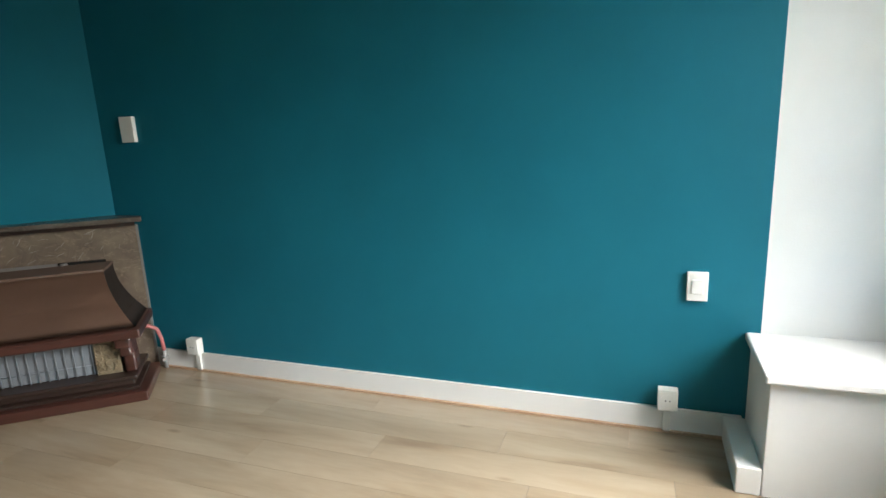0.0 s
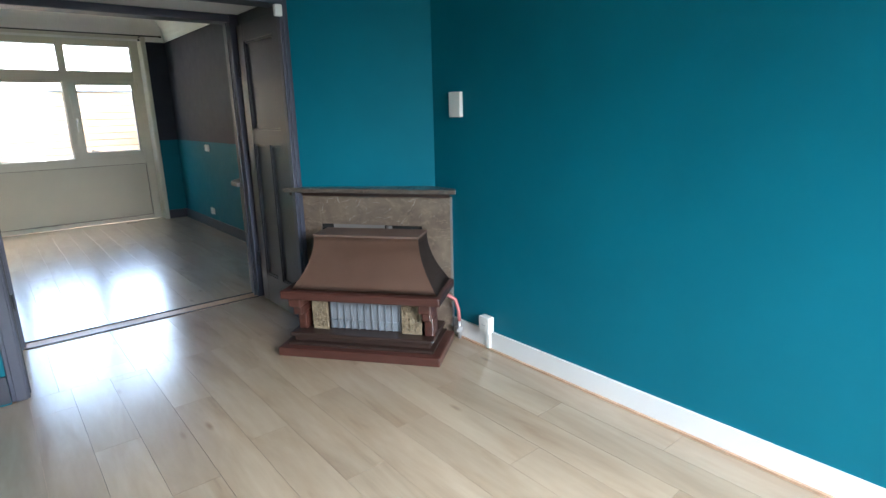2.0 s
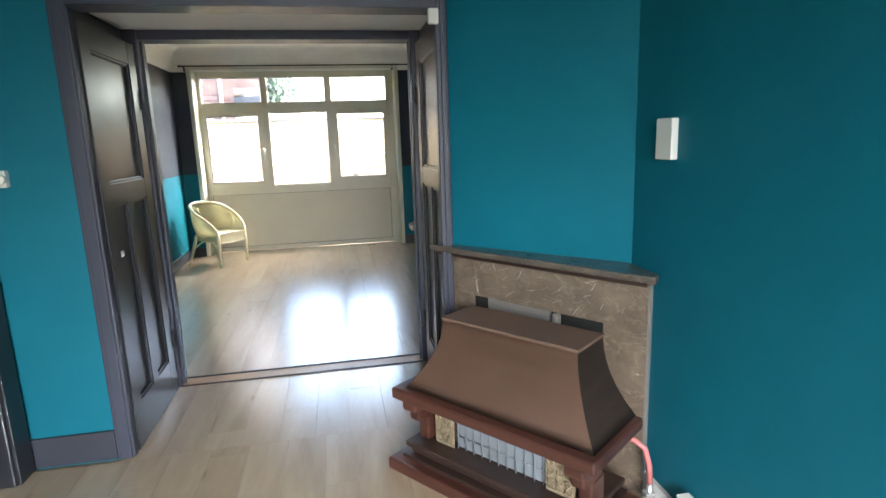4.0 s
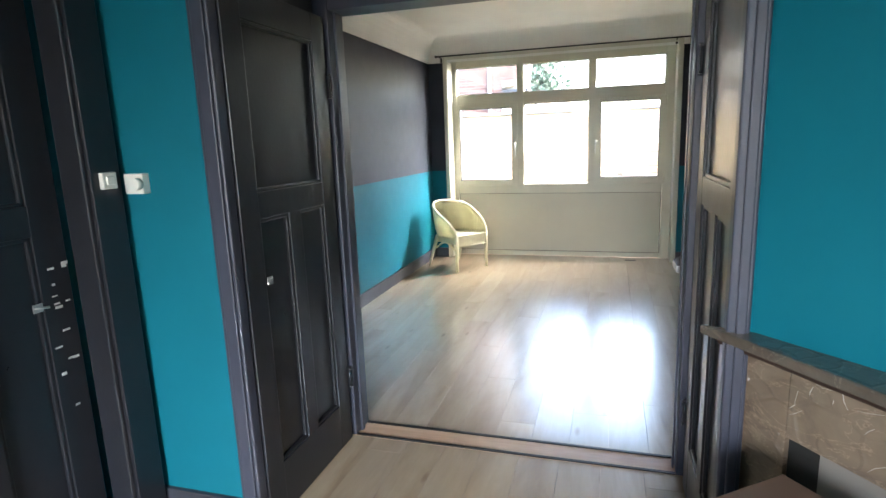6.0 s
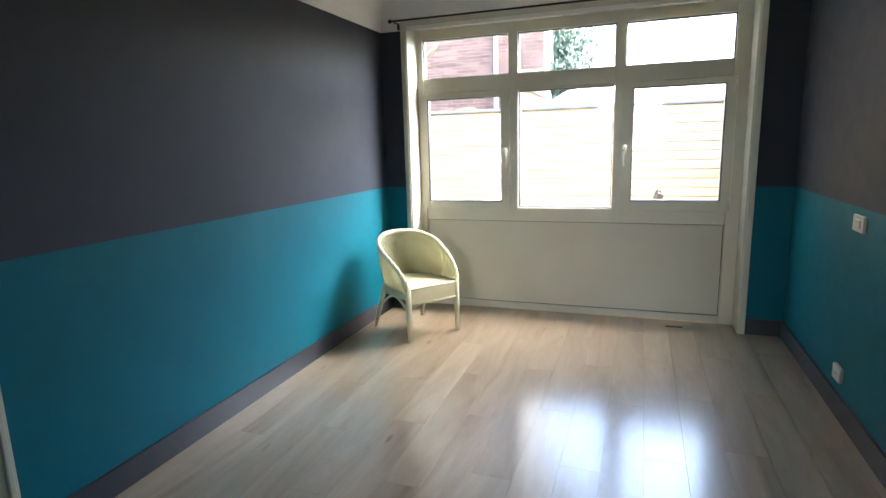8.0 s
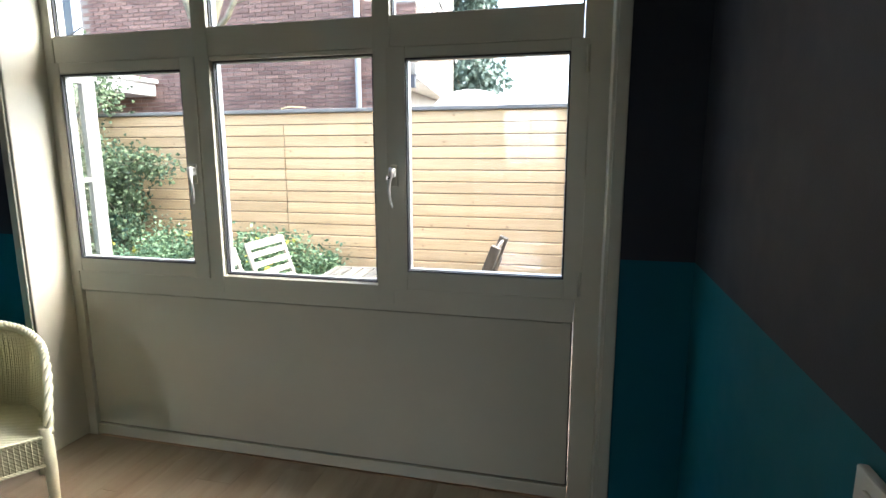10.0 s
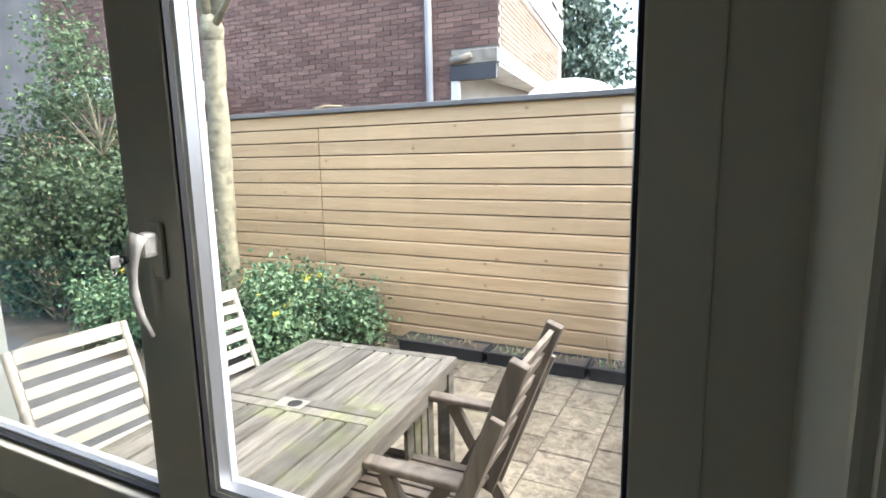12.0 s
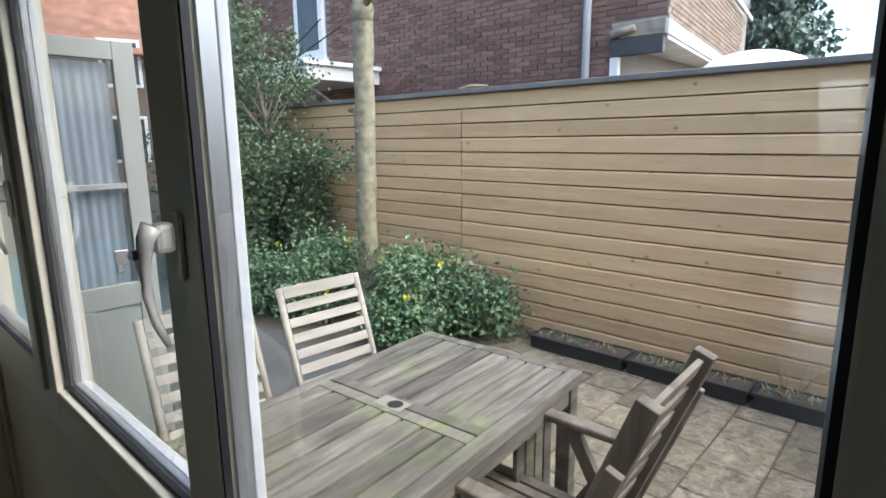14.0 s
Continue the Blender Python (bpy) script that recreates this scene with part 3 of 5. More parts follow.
TOPS = ((-0.395, 0.400), (0.480, 1.283), (1.362, 2.158))
bm = bmesh.new()
for x0, x1 in ((-0.52, -0.395), (2.160, 2.33)):
    bx(bm, x0, x1, WF, 8.85, -0.03, 2.58, 0.004)
for x0, x1 in ((0.400, 0.480), (1.283, 1.362)):
    bx(bm, x0, x1, WF + 0.002, 8.85, 0.86, 2.53, 0.004)
for z0, z1 in ((2.445, 2.58), (1.98, 2.108), (0.825, 0.945), (0.0, 0.06)):
    bx(bm, -0.393, 2.158, WF + 0.004, 8.85, z0, z1, 0.004)
wpart("window_frame", bm, M_CREAM)
bm = bx(bmesh.new(), -0.384, 2.150, WF + 0.014, 8.84, 0.066, 0.820, 0.003)
wpart("panel", bm, M_CREAMP, "cream painted lower panel")
wpart("groove", B(-0.39, 2.156, WF + 0.022, 8.82, 0.058, 0.828), M_GASKET, "dark joint round the panel")


def pane(x0, x1, z0, z1, depth, sash=None):
    """A pane in its gasket; sash gives the outer edges of a casement that stands proud."""
    if sash:
        a0, a1, c0, c1 = sash
        f = WF - 0.010
        bm = bmesh.new()
        bx(bm, a0, x0, f, 8.82, c0, c1, 0.003)
        bx(bm, x1, a1, f, 8.82, c0, c1, 0.003)
        bx(bm, x0 - 0.001, x1 + 0.001, f + 0.001, 8.82, c0, z0, 0.006)
        bx(bm, x0 - 0.001, x1 + 0.001, f + 0.001, 8.82, z1, c1, 0.006)
        s = wpart("casement", bm, M_CREAM)
    else:
        s = win
    g = 0.005
    bm = bmesh.new()
    y0, y1 = depth - 0.015, depth - 0.004
    bx(bm, x0, x0 + g, y0, y1, z0, z1)
    bx(bm, x1 - g, x1, y0, y1, z0, z1)
    bx(bm, x0 + g, x1 - g, y0, y1, z0, z0 + g)
    bx(bm, x0 + g, x1 - g, y0, y1, z1 - g, z1)
    wpart("gasket", bm, M_GASKET, "black rubber gasket", s)
    deep = 0.026 if sash else 0.016
    bm = bmesh.new()
    k = 0.009
    y0, y1 = depth + 0.003, depth + deep
    bx(bm, x0, x0 + k, y0, y1, z0, z1)
    bx(bm, x1 - k, x1, y0, y1, z0, z1)
    bx(bm, x0 + k, x1 - k, y0, y1, z0, z0 + k)
    bx(bm, x0 + k, x1 - k, y0, y1, z1 - k, z1)
    wpart("spacer", bm, M_ALU, "grey metal spacer between the panes", s)
    bm = bmesh.new()
    k, y0, y1 = 0.008, depth + deep + 0.003, depth + deep + 0.018
    bx(bm, x0 + 0.001, x0 + k, y0, y1, z0 + 0.001, z1 - 0.001, 0.002)
    bx(bm, x1 - k, x1 - 0.001, y0, y1, z0 + 0.001, z1 - 0.001, 0.002)
    bx(bm, x0 + k, x1 - k, y0, y1, z0 + 0.001, z0 + k, 0.002)
    bx(bm, x0 + k, x1 - k, y0, y1, z1 - k, z1 - 0.001, 0.002)
    wpart("glazing_bead", bm, M_PIPEW, "white outer glazing bead", s)
    p = wpart("pane", B(x0 + 0.002, x1 - 0.002, depth - 0.003, depth + 0.001, z0 + 0.002, z1 - 0.002), M_GLASS, "clear glass", s)
    p.visible_shadow = False
    return s


for x0, x1 in TOPS:
    pane(x0, x1, 2.108, 2.445, 8.80)
pane(0.487, 1.276, 0.950, 1.960, 8.80)
wpart("window_frame", bx(bmesh.new(), 0.481, 1.282, WF + 0.006, 8.84, 1.96, 1.979, 0.003), M_CREAM)
sashes = [pane(-0.360, 0.333, 1.000, 1.925, 8.770, (-0.412, 0.408, 0.93, 1.979)), pane(1.430, 2.112, 1.016, 1.932, 8.770, (1.345, 2.185, 0.93, 1.978))]


def casement_handle(x, s, key):
    """A curved lever on a rosette, hanging down; s is the side to which it swings out."""
    f = WF - 0.010
    rosette = bx(bmesh.new(), x - 0.016, x + 0.016, f - 0.010, f, 1.395, 1.49, 0.006)
    bm = bx(bmesh.new(), x - 0.012, x + 0.012, f - 0.036, f - 0.008, 1.435, 1.476, 0.008)
    pts = [(x, f - 0.034, 1.472), (x + s * 0.003, f - 0.043, 1.455), (x + s * 0.009, f - 0.047, 1.42), (x + s * 0.012, f - 0.045, 1.38), (x + s * 0.010, f - 0.039, 1.34), (x + s * 0.003, f - 0.028, 1.305)]
    tube(bm, pts, [0.015, 0.012, 0.009, 0.0075, 0.0065, 0.004], 16)
    h = wpart("handle", bm, M_HANDLE, "curved brushed steel window handle", sashes[0] if x < 1 else sashes[1])
    wpart("rosette", rosette, M_CREAM, "", h)
    if key:
        bm = tube(bmesh.new(), [(x - 0.010, f - 0.055, 1.436), (x - 0.011, f - 0.064, 1.436)], 0.004, 8)
        bx(bm, x - 0.0125, x - 0.0095, f - 0.079, f - 0.063, 1.426, 1.445, 0.001)
        ring = [(x - 0.011, f - 0.074 + 0.004 * math.sin(k * 0.6283), 1.422 - 0.007 * math.cos(k * 0.6283)) for k in range(11)]
        tube(bm, ring, 0.001, 6)
        wpart("key", bm, M_STEEL, "small steel key in the handle lock", h)
        wpart("lock_button", tube(bmesh.new(), [(x - 0.008, f - 0.046, 1.436), (x - 0.010, f - 0.059, 1.436)], 0.0065, 14), M_BLACK, "black lock button", h)


casement_handle(0.374, 1, False)
casement_handle(1.378, -1, True)
for x in (2.178, ):
    for z in (1.0, 1.9):
        wpart("hinge", tube(bmesh.new(), [(x, WF - 0.014, z - 0.05), (x, WF - 0.014, z + 0.05)], 0.008), M_CREAM, "", sashes[1])
# white casing of the recess
for x0, x1 in ((-0.50, -0.445), (2.262, 2.318)):
    bm = bx(bmesh.new(), x0, x1, Y3 - 0.02, WF, 0, 2.58, 0.006)
    bx(bm, x0 + (0.012 if x0 > 0 else 0.0), x1 - (0 if x0 > 0 else 0.012), Y3 - 0.03, Y3 - 0.018, 0, 2.57, 0.004)
    obj("trim", bm, M_CREAM, "cream painted casing of the garden window", "", "", "structure")
obj("trim", bx(bmesh.new(), -0.443, 2.260, Y3 - 0.02, WF, 2.53, 2.58, 0.006), M_CREAM, "cream painted head of the window recess", "", "", "structure")

# ---------- street window ----------
sw = tagged(thing("window_2", pose(1.27, -1.95, 0), "white street window with three lights", "window"), kind="structure")
bm = bmesh.new()
for x in (0.35, 0.97, 1.57, 2.15):
    bx(bm, x - 1.27, x + 0.05 - 1.27, 0, 0.06, 0.8, 2.5, 0.004)
for z in (0.8, 1.95, 2.44):
    bx(bm, 0.35 - 1.27, 2.2 - 1.27, 0.002, 0.058, z, z + 0.06, 0.004)
part("window_frame", bm, M_BASEW, sw)
for x in (0.40, 1.02, 1.62):
    for z0, z1 in ((0.86, 1.95), (2.01, 2.44)):
        p = part("pane", B(x - 1.27, x + 0.57 - 1.27, 0.028, 0.032, z0, z1), M_GLASS, sw, "clear glass")
        p.visible_shadow = False

# boxed ledge beside the street window
e = thing("window_ledge", pose(2.36, -1.5, 0), "white boxed radiator ledge with an overhanging sill", "ledge")
part("body", bx(bmesh.new(), -0.21, 0.198, -0.40, 0.375, 0, 0.48, 0.004), M_BASEW, e)
part("top", bx(bmesh.new(), -0.245, 0.198, -0.40, 0.40, 0.48, 0.515, 0.008), M_BASEW, e, "glossy white sill board")
part("foot", bx(bmesh.new(), -0.21, 0.182, 0.376, 0.465, 0, 0.116, 0.006), M_BASEW, e, "white boxed foot along the ledge")

# ---------- front fireplace ----------
MU = Vector((0.583, -0.812, 0))


def frame_of(origin, u):
    """Local x along u, local -y towards the viewer, z up."""
    u = Vector(u).normalized()
    v = Vector((-u.y, u.x, 0))
    return Matrix(((u.x, v.x, 0, origin[0]), (u.y, v.y, 0, origin[1]), (0, 0, 1, origin[2]), (0, 0, 0, 1)))


FP = frame_of((1.848, 3.155, 0), MU)
e = thing("fireplace", FP, "brown marble corner fireplace wrapped in crinkled clear film", "fireplace")
inv = FP.inverted()


def loc(x, y):
    p = inv @ Vector((x, y, 0))
    return (p.x, p.y)


A, Bk, C, D = loc(1.962, 3.105), loc(2.553, 2.455), loc(2.553, 2.23), loc(2.485, 2.165)
bm = prism(bmesh.new(), [(-0.03, -0.028), (D[0], -0.028), C, Bk, A], 0.955, 0.985)
bmesh.ops.bevel(bm, geom=[g for g in bm.edges], offset=0.006, segments=2, profile=0.5, affect='EDGES')
part("mantel_shelf", bm, M_SHELF, e, "dark marble mantel shelf with clipped corners")
part("moulding", prism(bmesh.new(), [(0.0, 0.012), (D[0] - 0.05, 0.012), (C[0] - 0.05, C[1]), (Bk[0] - 0.06, Bk[1]), (A[0] + 0.02, A[1] - 0.005)], 0.93, 0.954), M_DARKW, e, "dark moulding under the shelf")
F0 = 0.05
part("pillar", prism(bmesh.new(), [(0.012, F0), (0.20, F0), (0.20, F0 + 0.06), (0.045, F0 + 0.06)], 0, 0.93), M_MARBLE, e)
part("pillar", prism(bmesh.new(), [(0.925, F0), (1.115, F0), (1.13, F0 + 0.03), (1.13, F0 + 0.16), (0.925, F0 + 0.16)], 0, 0.93), M_MARBLE, e)
part("lintel", bx(bmesh.new(), 0.201, 0.924, F0 + 0.001, F0 + 0.06, 0.732, 0.93, 0.003), M_MARBLE, e)
part("back_sheet", bx(bmesh.new(), 0.29, 0.66, F0 + 0.010, F0 + 0.015, 0.0, 0.731), M_SHEET, e, "grey metal sheet closing the hearth")
# A flat black sheet gives the opening its dark depth.
part("firebox", bx(bmesh.new(), 0.201, 0.924, F0 + 0.016, F0 + 0.019, 0.0, 0.731), M_HOLE, e, "black sheet standing for the shade in the hearth opening")
part("flue", tube(bmesh.new(), [(0.70, F0 - 0.008, 0.5), (0.70, F0 - 0.008, 0.729)], 0.02, 14), M_SHEET, e, "grey flue pipe")
for k, (a, b) in enumerate((((1.118, 0.045), (1.122, 0.045)), ((0.004, 0.045), (0.008, 0.045)))):
    part("edge_strip", bx(bmesh.new(), a[0], b[0] + 0.006, F0 - 0.004, F0 + 0.03, 0.0, 0.93), M_SHEET, e, "loose grey film along the edge")

# Pale opaque ridges put the glints of the film's creases into colour.
random.seed(41)
bm = bmesh.new()
for i in range(70):
    k = random.random()
    x, z = (random.uniform(0.03, 0.19), random.uniform(0.1, 0.92)) if k < 0.2 else (random.uniform(0.94, 1.10), random.uniform(0.1, 0.92)) if k < 0.55 else (random.uniform(0.2, 0.92), random.uniform(0.75, 0.92))
    a = random.gauss(0.5, 0.7)
    ln = random.uniform(0.006, 0.038)
    d = Vector((math.cos(a), 0, math.sin(a))) * ln
    p = Vector((x, F0 + 0.001, z))
    side = Vector((-d.z, 0, d.x)) * random.uniform(-0.2, 0.2)
    ends = [p - d, p - d * 0.3 + side, p + d * 0.4 + side * 0.6, p + d]
    ends = [Vector((min(max(q.x, 0.016), 1.11), q.y, min(q.z, 0.927))) for q in ends]
    w = random.uniform(0.0005, 0.0015)
    tube(bm, ends, [0.0004, w, w * 0.8, 0.0004], 5)
tagged(part("film_crease_glints", bm, M_FILM, e, "pale ridges standing for glints on creases in the clear film"), kind="stuff")

# ---------- hooded gas stove ----------
SU = (0.6153, -0.7883, 0)
ST = frame_of((1.505, 2.742, 0), SU)
e = thing("gas_stove", ST, "hooded brown enamel gas stove on a reddish wooden plinth", "stove")
W = 1.036
part("plinth", bx(bmesh.new(), 0, W, 0, 0.44, 0, 0.058, 0.008), M_MAHOG, e, "reddish wooden plinth")
part("plinth_top", bx(bmesh.new(), 0.05, W - 0.05, 0.05, 0.43, 0.058, 0.075, 0.003), M_DARKW, e, "dark brown plinth top")
bm = bx(bmesh.new(), 0.075, W - 0.075, 0.085, 0.42, 0.075, 0.115, 0.008)
bx(bm, 0.055, W - 0.055, 0.065, 0.42, 0.108, 0.135, 0.008)
part("hearth_shelf", bm, M_DARKW, e, "dark wooden hearth shelf")
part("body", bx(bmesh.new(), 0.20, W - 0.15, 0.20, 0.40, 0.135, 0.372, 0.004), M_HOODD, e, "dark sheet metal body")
part("slab", bx(bmesh.new(), 0.045, W + 0.008, 0.0, 0.42, 0.372, 0.425, 0.01), M_MAHOG, e, "reddish wooden ledge under the hood")
for x in (0.075, W - 0.135):
    bm = bmesh.new()
    bx(bm, x, x + 0.085, 0.035, 0.22, 0.31, 0.372, 0.012)
    bx(bm, x + 0.01, x + 0.075, 0.07, 0.22, 0.25, 0.315, 0.014)
    bx(bm, x + 0.012, x + 0.073, 0.13, 0.24, 0.135, 0.255, 0.012)
    part("corbel", bm, M_MAHOG, e, "stepped reddish wooden corbel")


def filigree(x0, x1, z0, z1, y):
    """An openwork brass panel of scrolls."""
    bm = bmesh.new()
    for a, b, c, d in ((x0, x1, z0, z0 + 0.006), (x0, x1, z1 - 0.006, z1), (x0, x0 + 0.006, z0, z1), (x1 - 0.006, x1, z0, z1)):
        bx(bm, a, b, y - 0.006, y, c, d)
    nx, nz = 3, 6
    for i in range(nx):
        for j in range(nz):
            cx, cz = x0 + (i + 0.5) * (x1 - x0) / nx, z0 + (j + 0.5) * (z1 - z0) / nz
            r = 0.013 if (i + j) % 2 else 0.016
            ring = [(cx + r * math.cos(a), y - 0.004, cz + r * math.sin(a)) for a in [2 * math.pi * k / 9 + (i * 0.7 + j) for k in range(8)]]
            tube(bm, ring, 0.0036, 5)
    return bm


part("side_panel", filigree(0.185, 0.285, 0.15, 0.355, 0.145), M_BRASS, e, "openwork brass panel")
part("side_panel", filigree(W - 0.265, W - 0.145, 0.15, 0.355, 0.145), M_BRASS, e, "openwork brass panel")
part("side_backing", bx(bmesh.new(), 0.182, 0.288, 0.147, 0.153, 0.137, 0.36), M_BRASS, e)
part("side_backing", bx(bmesh.new(), W - 0.268, W - 0.142, 0.147, 0.153, 0.137, 0.36), M_BRASS, e)
part("heater_mantle", bx(bmesh.new(), 0.29, W - 0.27, 0.172, 0.19, 0.14, 0.365), M_GRILLE, e, "pale ceramic heater panel")
for i in range(11):
    x = 0.305 + i * (W - 0.27 - 0.29 - 0.03) / 10
    part("grille_bar", tube(bmesh.new(), [(x, 0.158, 0.14), (x, 0.158, 0.365)], 0.0028, 6), M_GRILLE, e)
for z in (0.20, 0.345):
    part("grille_bar", tube(bmesh.new(), [(0.292, 0.161, z), (W - 0.272, 0.161, z)], 0.0022, 6), M_GRILLE, e)


def hood():
    """Four swept faces, steep above and flaring at the foot."""
    lo = (0.10, 1.018, 0.045, 0.41)
    hi = (0.215, 0.88, 0.18, 0.395)
    rows = []
    for i in range(11):
        t = i / 10
        k = 1 - (1 - t) ** 2.0
        z = 0.425 + 0.308 * t
        rows.append([a + (b - a) * k for a, b in zip(lo, hi)] + [z])
    return rows


rows_h = hood()


def strip(sel):
    bm = bmesh.new()
    vs = [[bm.verts.new(p) for p in sel(r)] for r in rows_h]
    for a, b in zip(vs, vs[1:]):
        f = bm.faces.new((a[0], a[1], b[1], b[0]))
        f.smooth = True
    bmesh.ops.solidify(bm, geom=bm.faces[:], thickness=0.004)
    return bm


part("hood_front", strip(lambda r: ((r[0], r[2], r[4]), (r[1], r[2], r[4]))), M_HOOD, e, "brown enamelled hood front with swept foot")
part("hood_side", strip(lambda r: ((r[1], r[2], r[4]), (r[1], r[3], r[4]))), M_HOODD, e, "brown hood side with shade in its colour")
part("hood_side", strip(lambda r: ((r[0], r[3], r[4]), (r[0], r[2], r[4]))), M_HOODD, e, "brown hood side with shade in its colour")
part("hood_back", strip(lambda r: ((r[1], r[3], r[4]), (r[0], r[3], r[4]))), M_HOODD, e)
r = rows_h[-1]
part("hood_top", bx(bmesh.new(), r[0] - 0.004, r[1] + 0.004, r[2] - 0.004, r[3] + 0.004, r[4] - 0.004, r[4] + 0.010, 0.001), M_HOODT, e, "flat brown hood top with shade in its colour")

# gas tap and hose by the wall
e = thing("gas_tap", pose(2.53, 2.20, 0), "pink gas hose with a steel tap by the baseboard", "gas tap")
part("hose", tube(bmesh.new(), [(-0.10, 0.06, 0.29), (-0.06, 0.03, 0.30), (-0.025, 0.0, 0.27), (-0.01, -0.012, 0.20), (-0.006, -0.014, 0.12)], 0.012, 10), M_PIPE, e)
bm = tube(bmesh.new(), [(-0.006, -0.014, 0.0), (-0.006, -0.014, 0.12)], 0.013, 10)
bx(bm, -0.03, 0.012, -0.034, 0.006, 0.05, 0.085, 0.006)
part("tap", bm, M_STEEL, e, "grey steel gas tap")
part("tap_lever", bx(bmesh.new(), -0.05, -0.012, -0.04, -0.03, 0.058, 0.078, 0.004), M_STEEL, e)

# ---------- rear fireplace, beside the opening ----------
RX, RY = 1.92, 4.14
e = thing("fireplace", pose(RX, RY, 0), "brown marble corner fireplace with a grey shelf", "fireplace")


def fire_part(name, pts, z0, z1, material, label=""):
    return part(name, prism(bmesh.new(), [(x - RX, y - RY) for x, y in pts], z0, z1), material, e, label)


fire_part("mantel_shelf", [(1.848, 4.135), (1.848, 4.28), (1.90, 4.38), (2.42, 4.92), (2.565, 4.92), (2.565, 4.90), (1.985, 4.255), (1.985, 4.135)], 0.905, 0.937, M_GREYM, "grey marble shelf")
fire_part("side_panel", [(1.925, 4.14), (1.925, 4.30), (1.965, 4.30), (1.965, 4.14)], 0, 0.904, M_MARBLE)
fire_part("pillar", [(1.925, 4.301), (1.945, 4.36), (2.07, 4.49), (2.10, 4.46), (1.965, 4.301)], 0, 0.904, M_MARBLE)
fire_part("pillar", [(2.37, 4.82), (2.44, 4.89), (2.53, 4.90), (2.40, 4.79)], 0, 0.904, M_MARBLE)
fire_part("lintel", [(2.072, 4.492), (2.368, 4.817), (2.398, 4.788), (2.102, 4.462)], 0.70, 0.903, M_MARBLE)
fire_part("firebox", [(2.09, 4.49), (2.37, 4.795), (2.385, 4.78), (2.105, 4.475)], 0, 0.699, M_HOLE, "black sheet standing for the shade in the opening")

# ---------- armchair ----------
def loom_chair(m):
    e = thing("armchair", m, "cream woven fibre tub armchair standing by the garden window", "armchair")
    ang = [radians(a) for a in range(-96, 97, 4)]
    rim, feet = [], []
    for a in ang:
        k = abs(a) / radians(96)
        rim.append(Vector((0.285 * math.sin(a), 0.03 + 0.265 * math.cos(a), 0.80 - 0.135 * k ** 2.2)))
        feet.append(Vector((0.238 * math.sin(a), 0.015 + 0.225 * math.cos(a), 0.37)))
    front = [(0.281, -0.05, 0.638), (0.275, -0.10, 0.607), (0.267, -0.15, 0.570), (0.257, -0.195, 0.525), (0.248, -0.228, 0.478), (0.242, -0.245, 0.42)]
    for x, y, z in front:
        rim = [Vector((-x, y, z))] + rim + [Vector((x, y, z))]
        feet = [Vector((-0.238, y, 0.37))] + feet + [Vector((0.238, y, 0.37))]
    out = [Vector((p.x, max(p.y, 0) * 0.9, 0)).normalized() for p in rim]
    smooth = []
    for a, b in zip(rim, rim[1:]):
        smooth += [a.lerp(b, i / 3) for i in range(3)]
    smooth.append(rim[-1])
    n = len(smooth)
    bm = tube(bmesh.new(), smooth, 0.013, 7)
    for k in range(3):
        strand = []
        for i, p in enumerate(smooth):
            d = (smooth[min(i + 1, n - 1)] - smooth[max(i - 1, 0)]).normalized()
            side = Vector((p.x, max(p.y, 0) * 0.9, 0)).normalized()
            side = (side - d * side.dot(d)).normalized()
            up = d.cross(side)
            a = 2 * math.pi * k / 3 + i * 0.7
            strand.append(p + (side * math.cos(a) + up * math.sin(a)) * 0.008)
        tube(bm, strand, 0.0115, 7)
    part("rim", bm, M_LOOMF, e, "cream braided rim")
    # shell with its upright ribs
    bm = bmesh.new()
    lines = []
    for p, f, o in zip(rim, feet, out):
        lines.append([p.lerp(f, j / 8) + o * 0.02 * math.sin(math.pi * j / 8) for j in range(9)])
    cols = [[bm.verts.new(q) for q in ln] for ln in lines]
    for c0, c1 in zip(cols, cols[1:]):
        for j in range(8):
            f = bm.faces.new((c0[j], c1[j], c1[j + 1], c0[j + 1]))
            f.smooth = True
    bmesh.ops.solidify(bm, geom=bm.faces[:], thickness=0.01)
    ribs = bmesh.new()
    for ln, o in zip(lines, out):
        for off in (0.001, -0.010):
            tube(ribs, [q + o * off for q in ln[::2]], 0.0022, 5)
    shell = part("shell", bm, M_LOOM, e, "woven fibre back and arms")
    tagged(part("ribs", ribs, M_LOOM, shell, "fine upright fibre ribs"), kind="stuff")
    # seat and aprons
    bm = bmesh.new()
    outline = [(-0.235, -0.245), (0.235, -0.245)] + [(0.238 * math.sin(a), 0.02 + 0.23 * math.cos(a)) for a in [radians(k) for k in range(100, -101, -10)]]
    prism(bm, outline, 0.395, 0.425)
    part("seat", bm, M_LOOM, e, "woven seat panel")
    bm = bx(bmesh.new(), -0.228, 0.228, -0.25, -0.236, 0.292, 0.424, 0.005)
    bm2 = bmesh.new()
    for i in range(24):
        x = -0.218 + i * 0.436 / 23
        tube(bm2, [(x, -0.2495, 0.296), (x, -0.2495, 0.42)], 0.0034, 5)
    for z in (0.296, 0.42):
        tube(bm, [(-0.226, -0.252, z), (0.226, -0.252, z)], 0.007, 6)
    apron = part("front_apron", bm, M_LOOM, e, "woven front apron")
    tagged(part("ribs", bm2, M_LOOM, apron, "fine upright fibre ribs"), kind="stuff")
    for sx in (-1, 1):
        part("side_apron", bx(bmesh.new(), sx * 0.236 - 0.006, sx * 0.236 + 0.006, -0.225, 0.10, 0.33, 0.40, 0.004), M_LOOM, e)
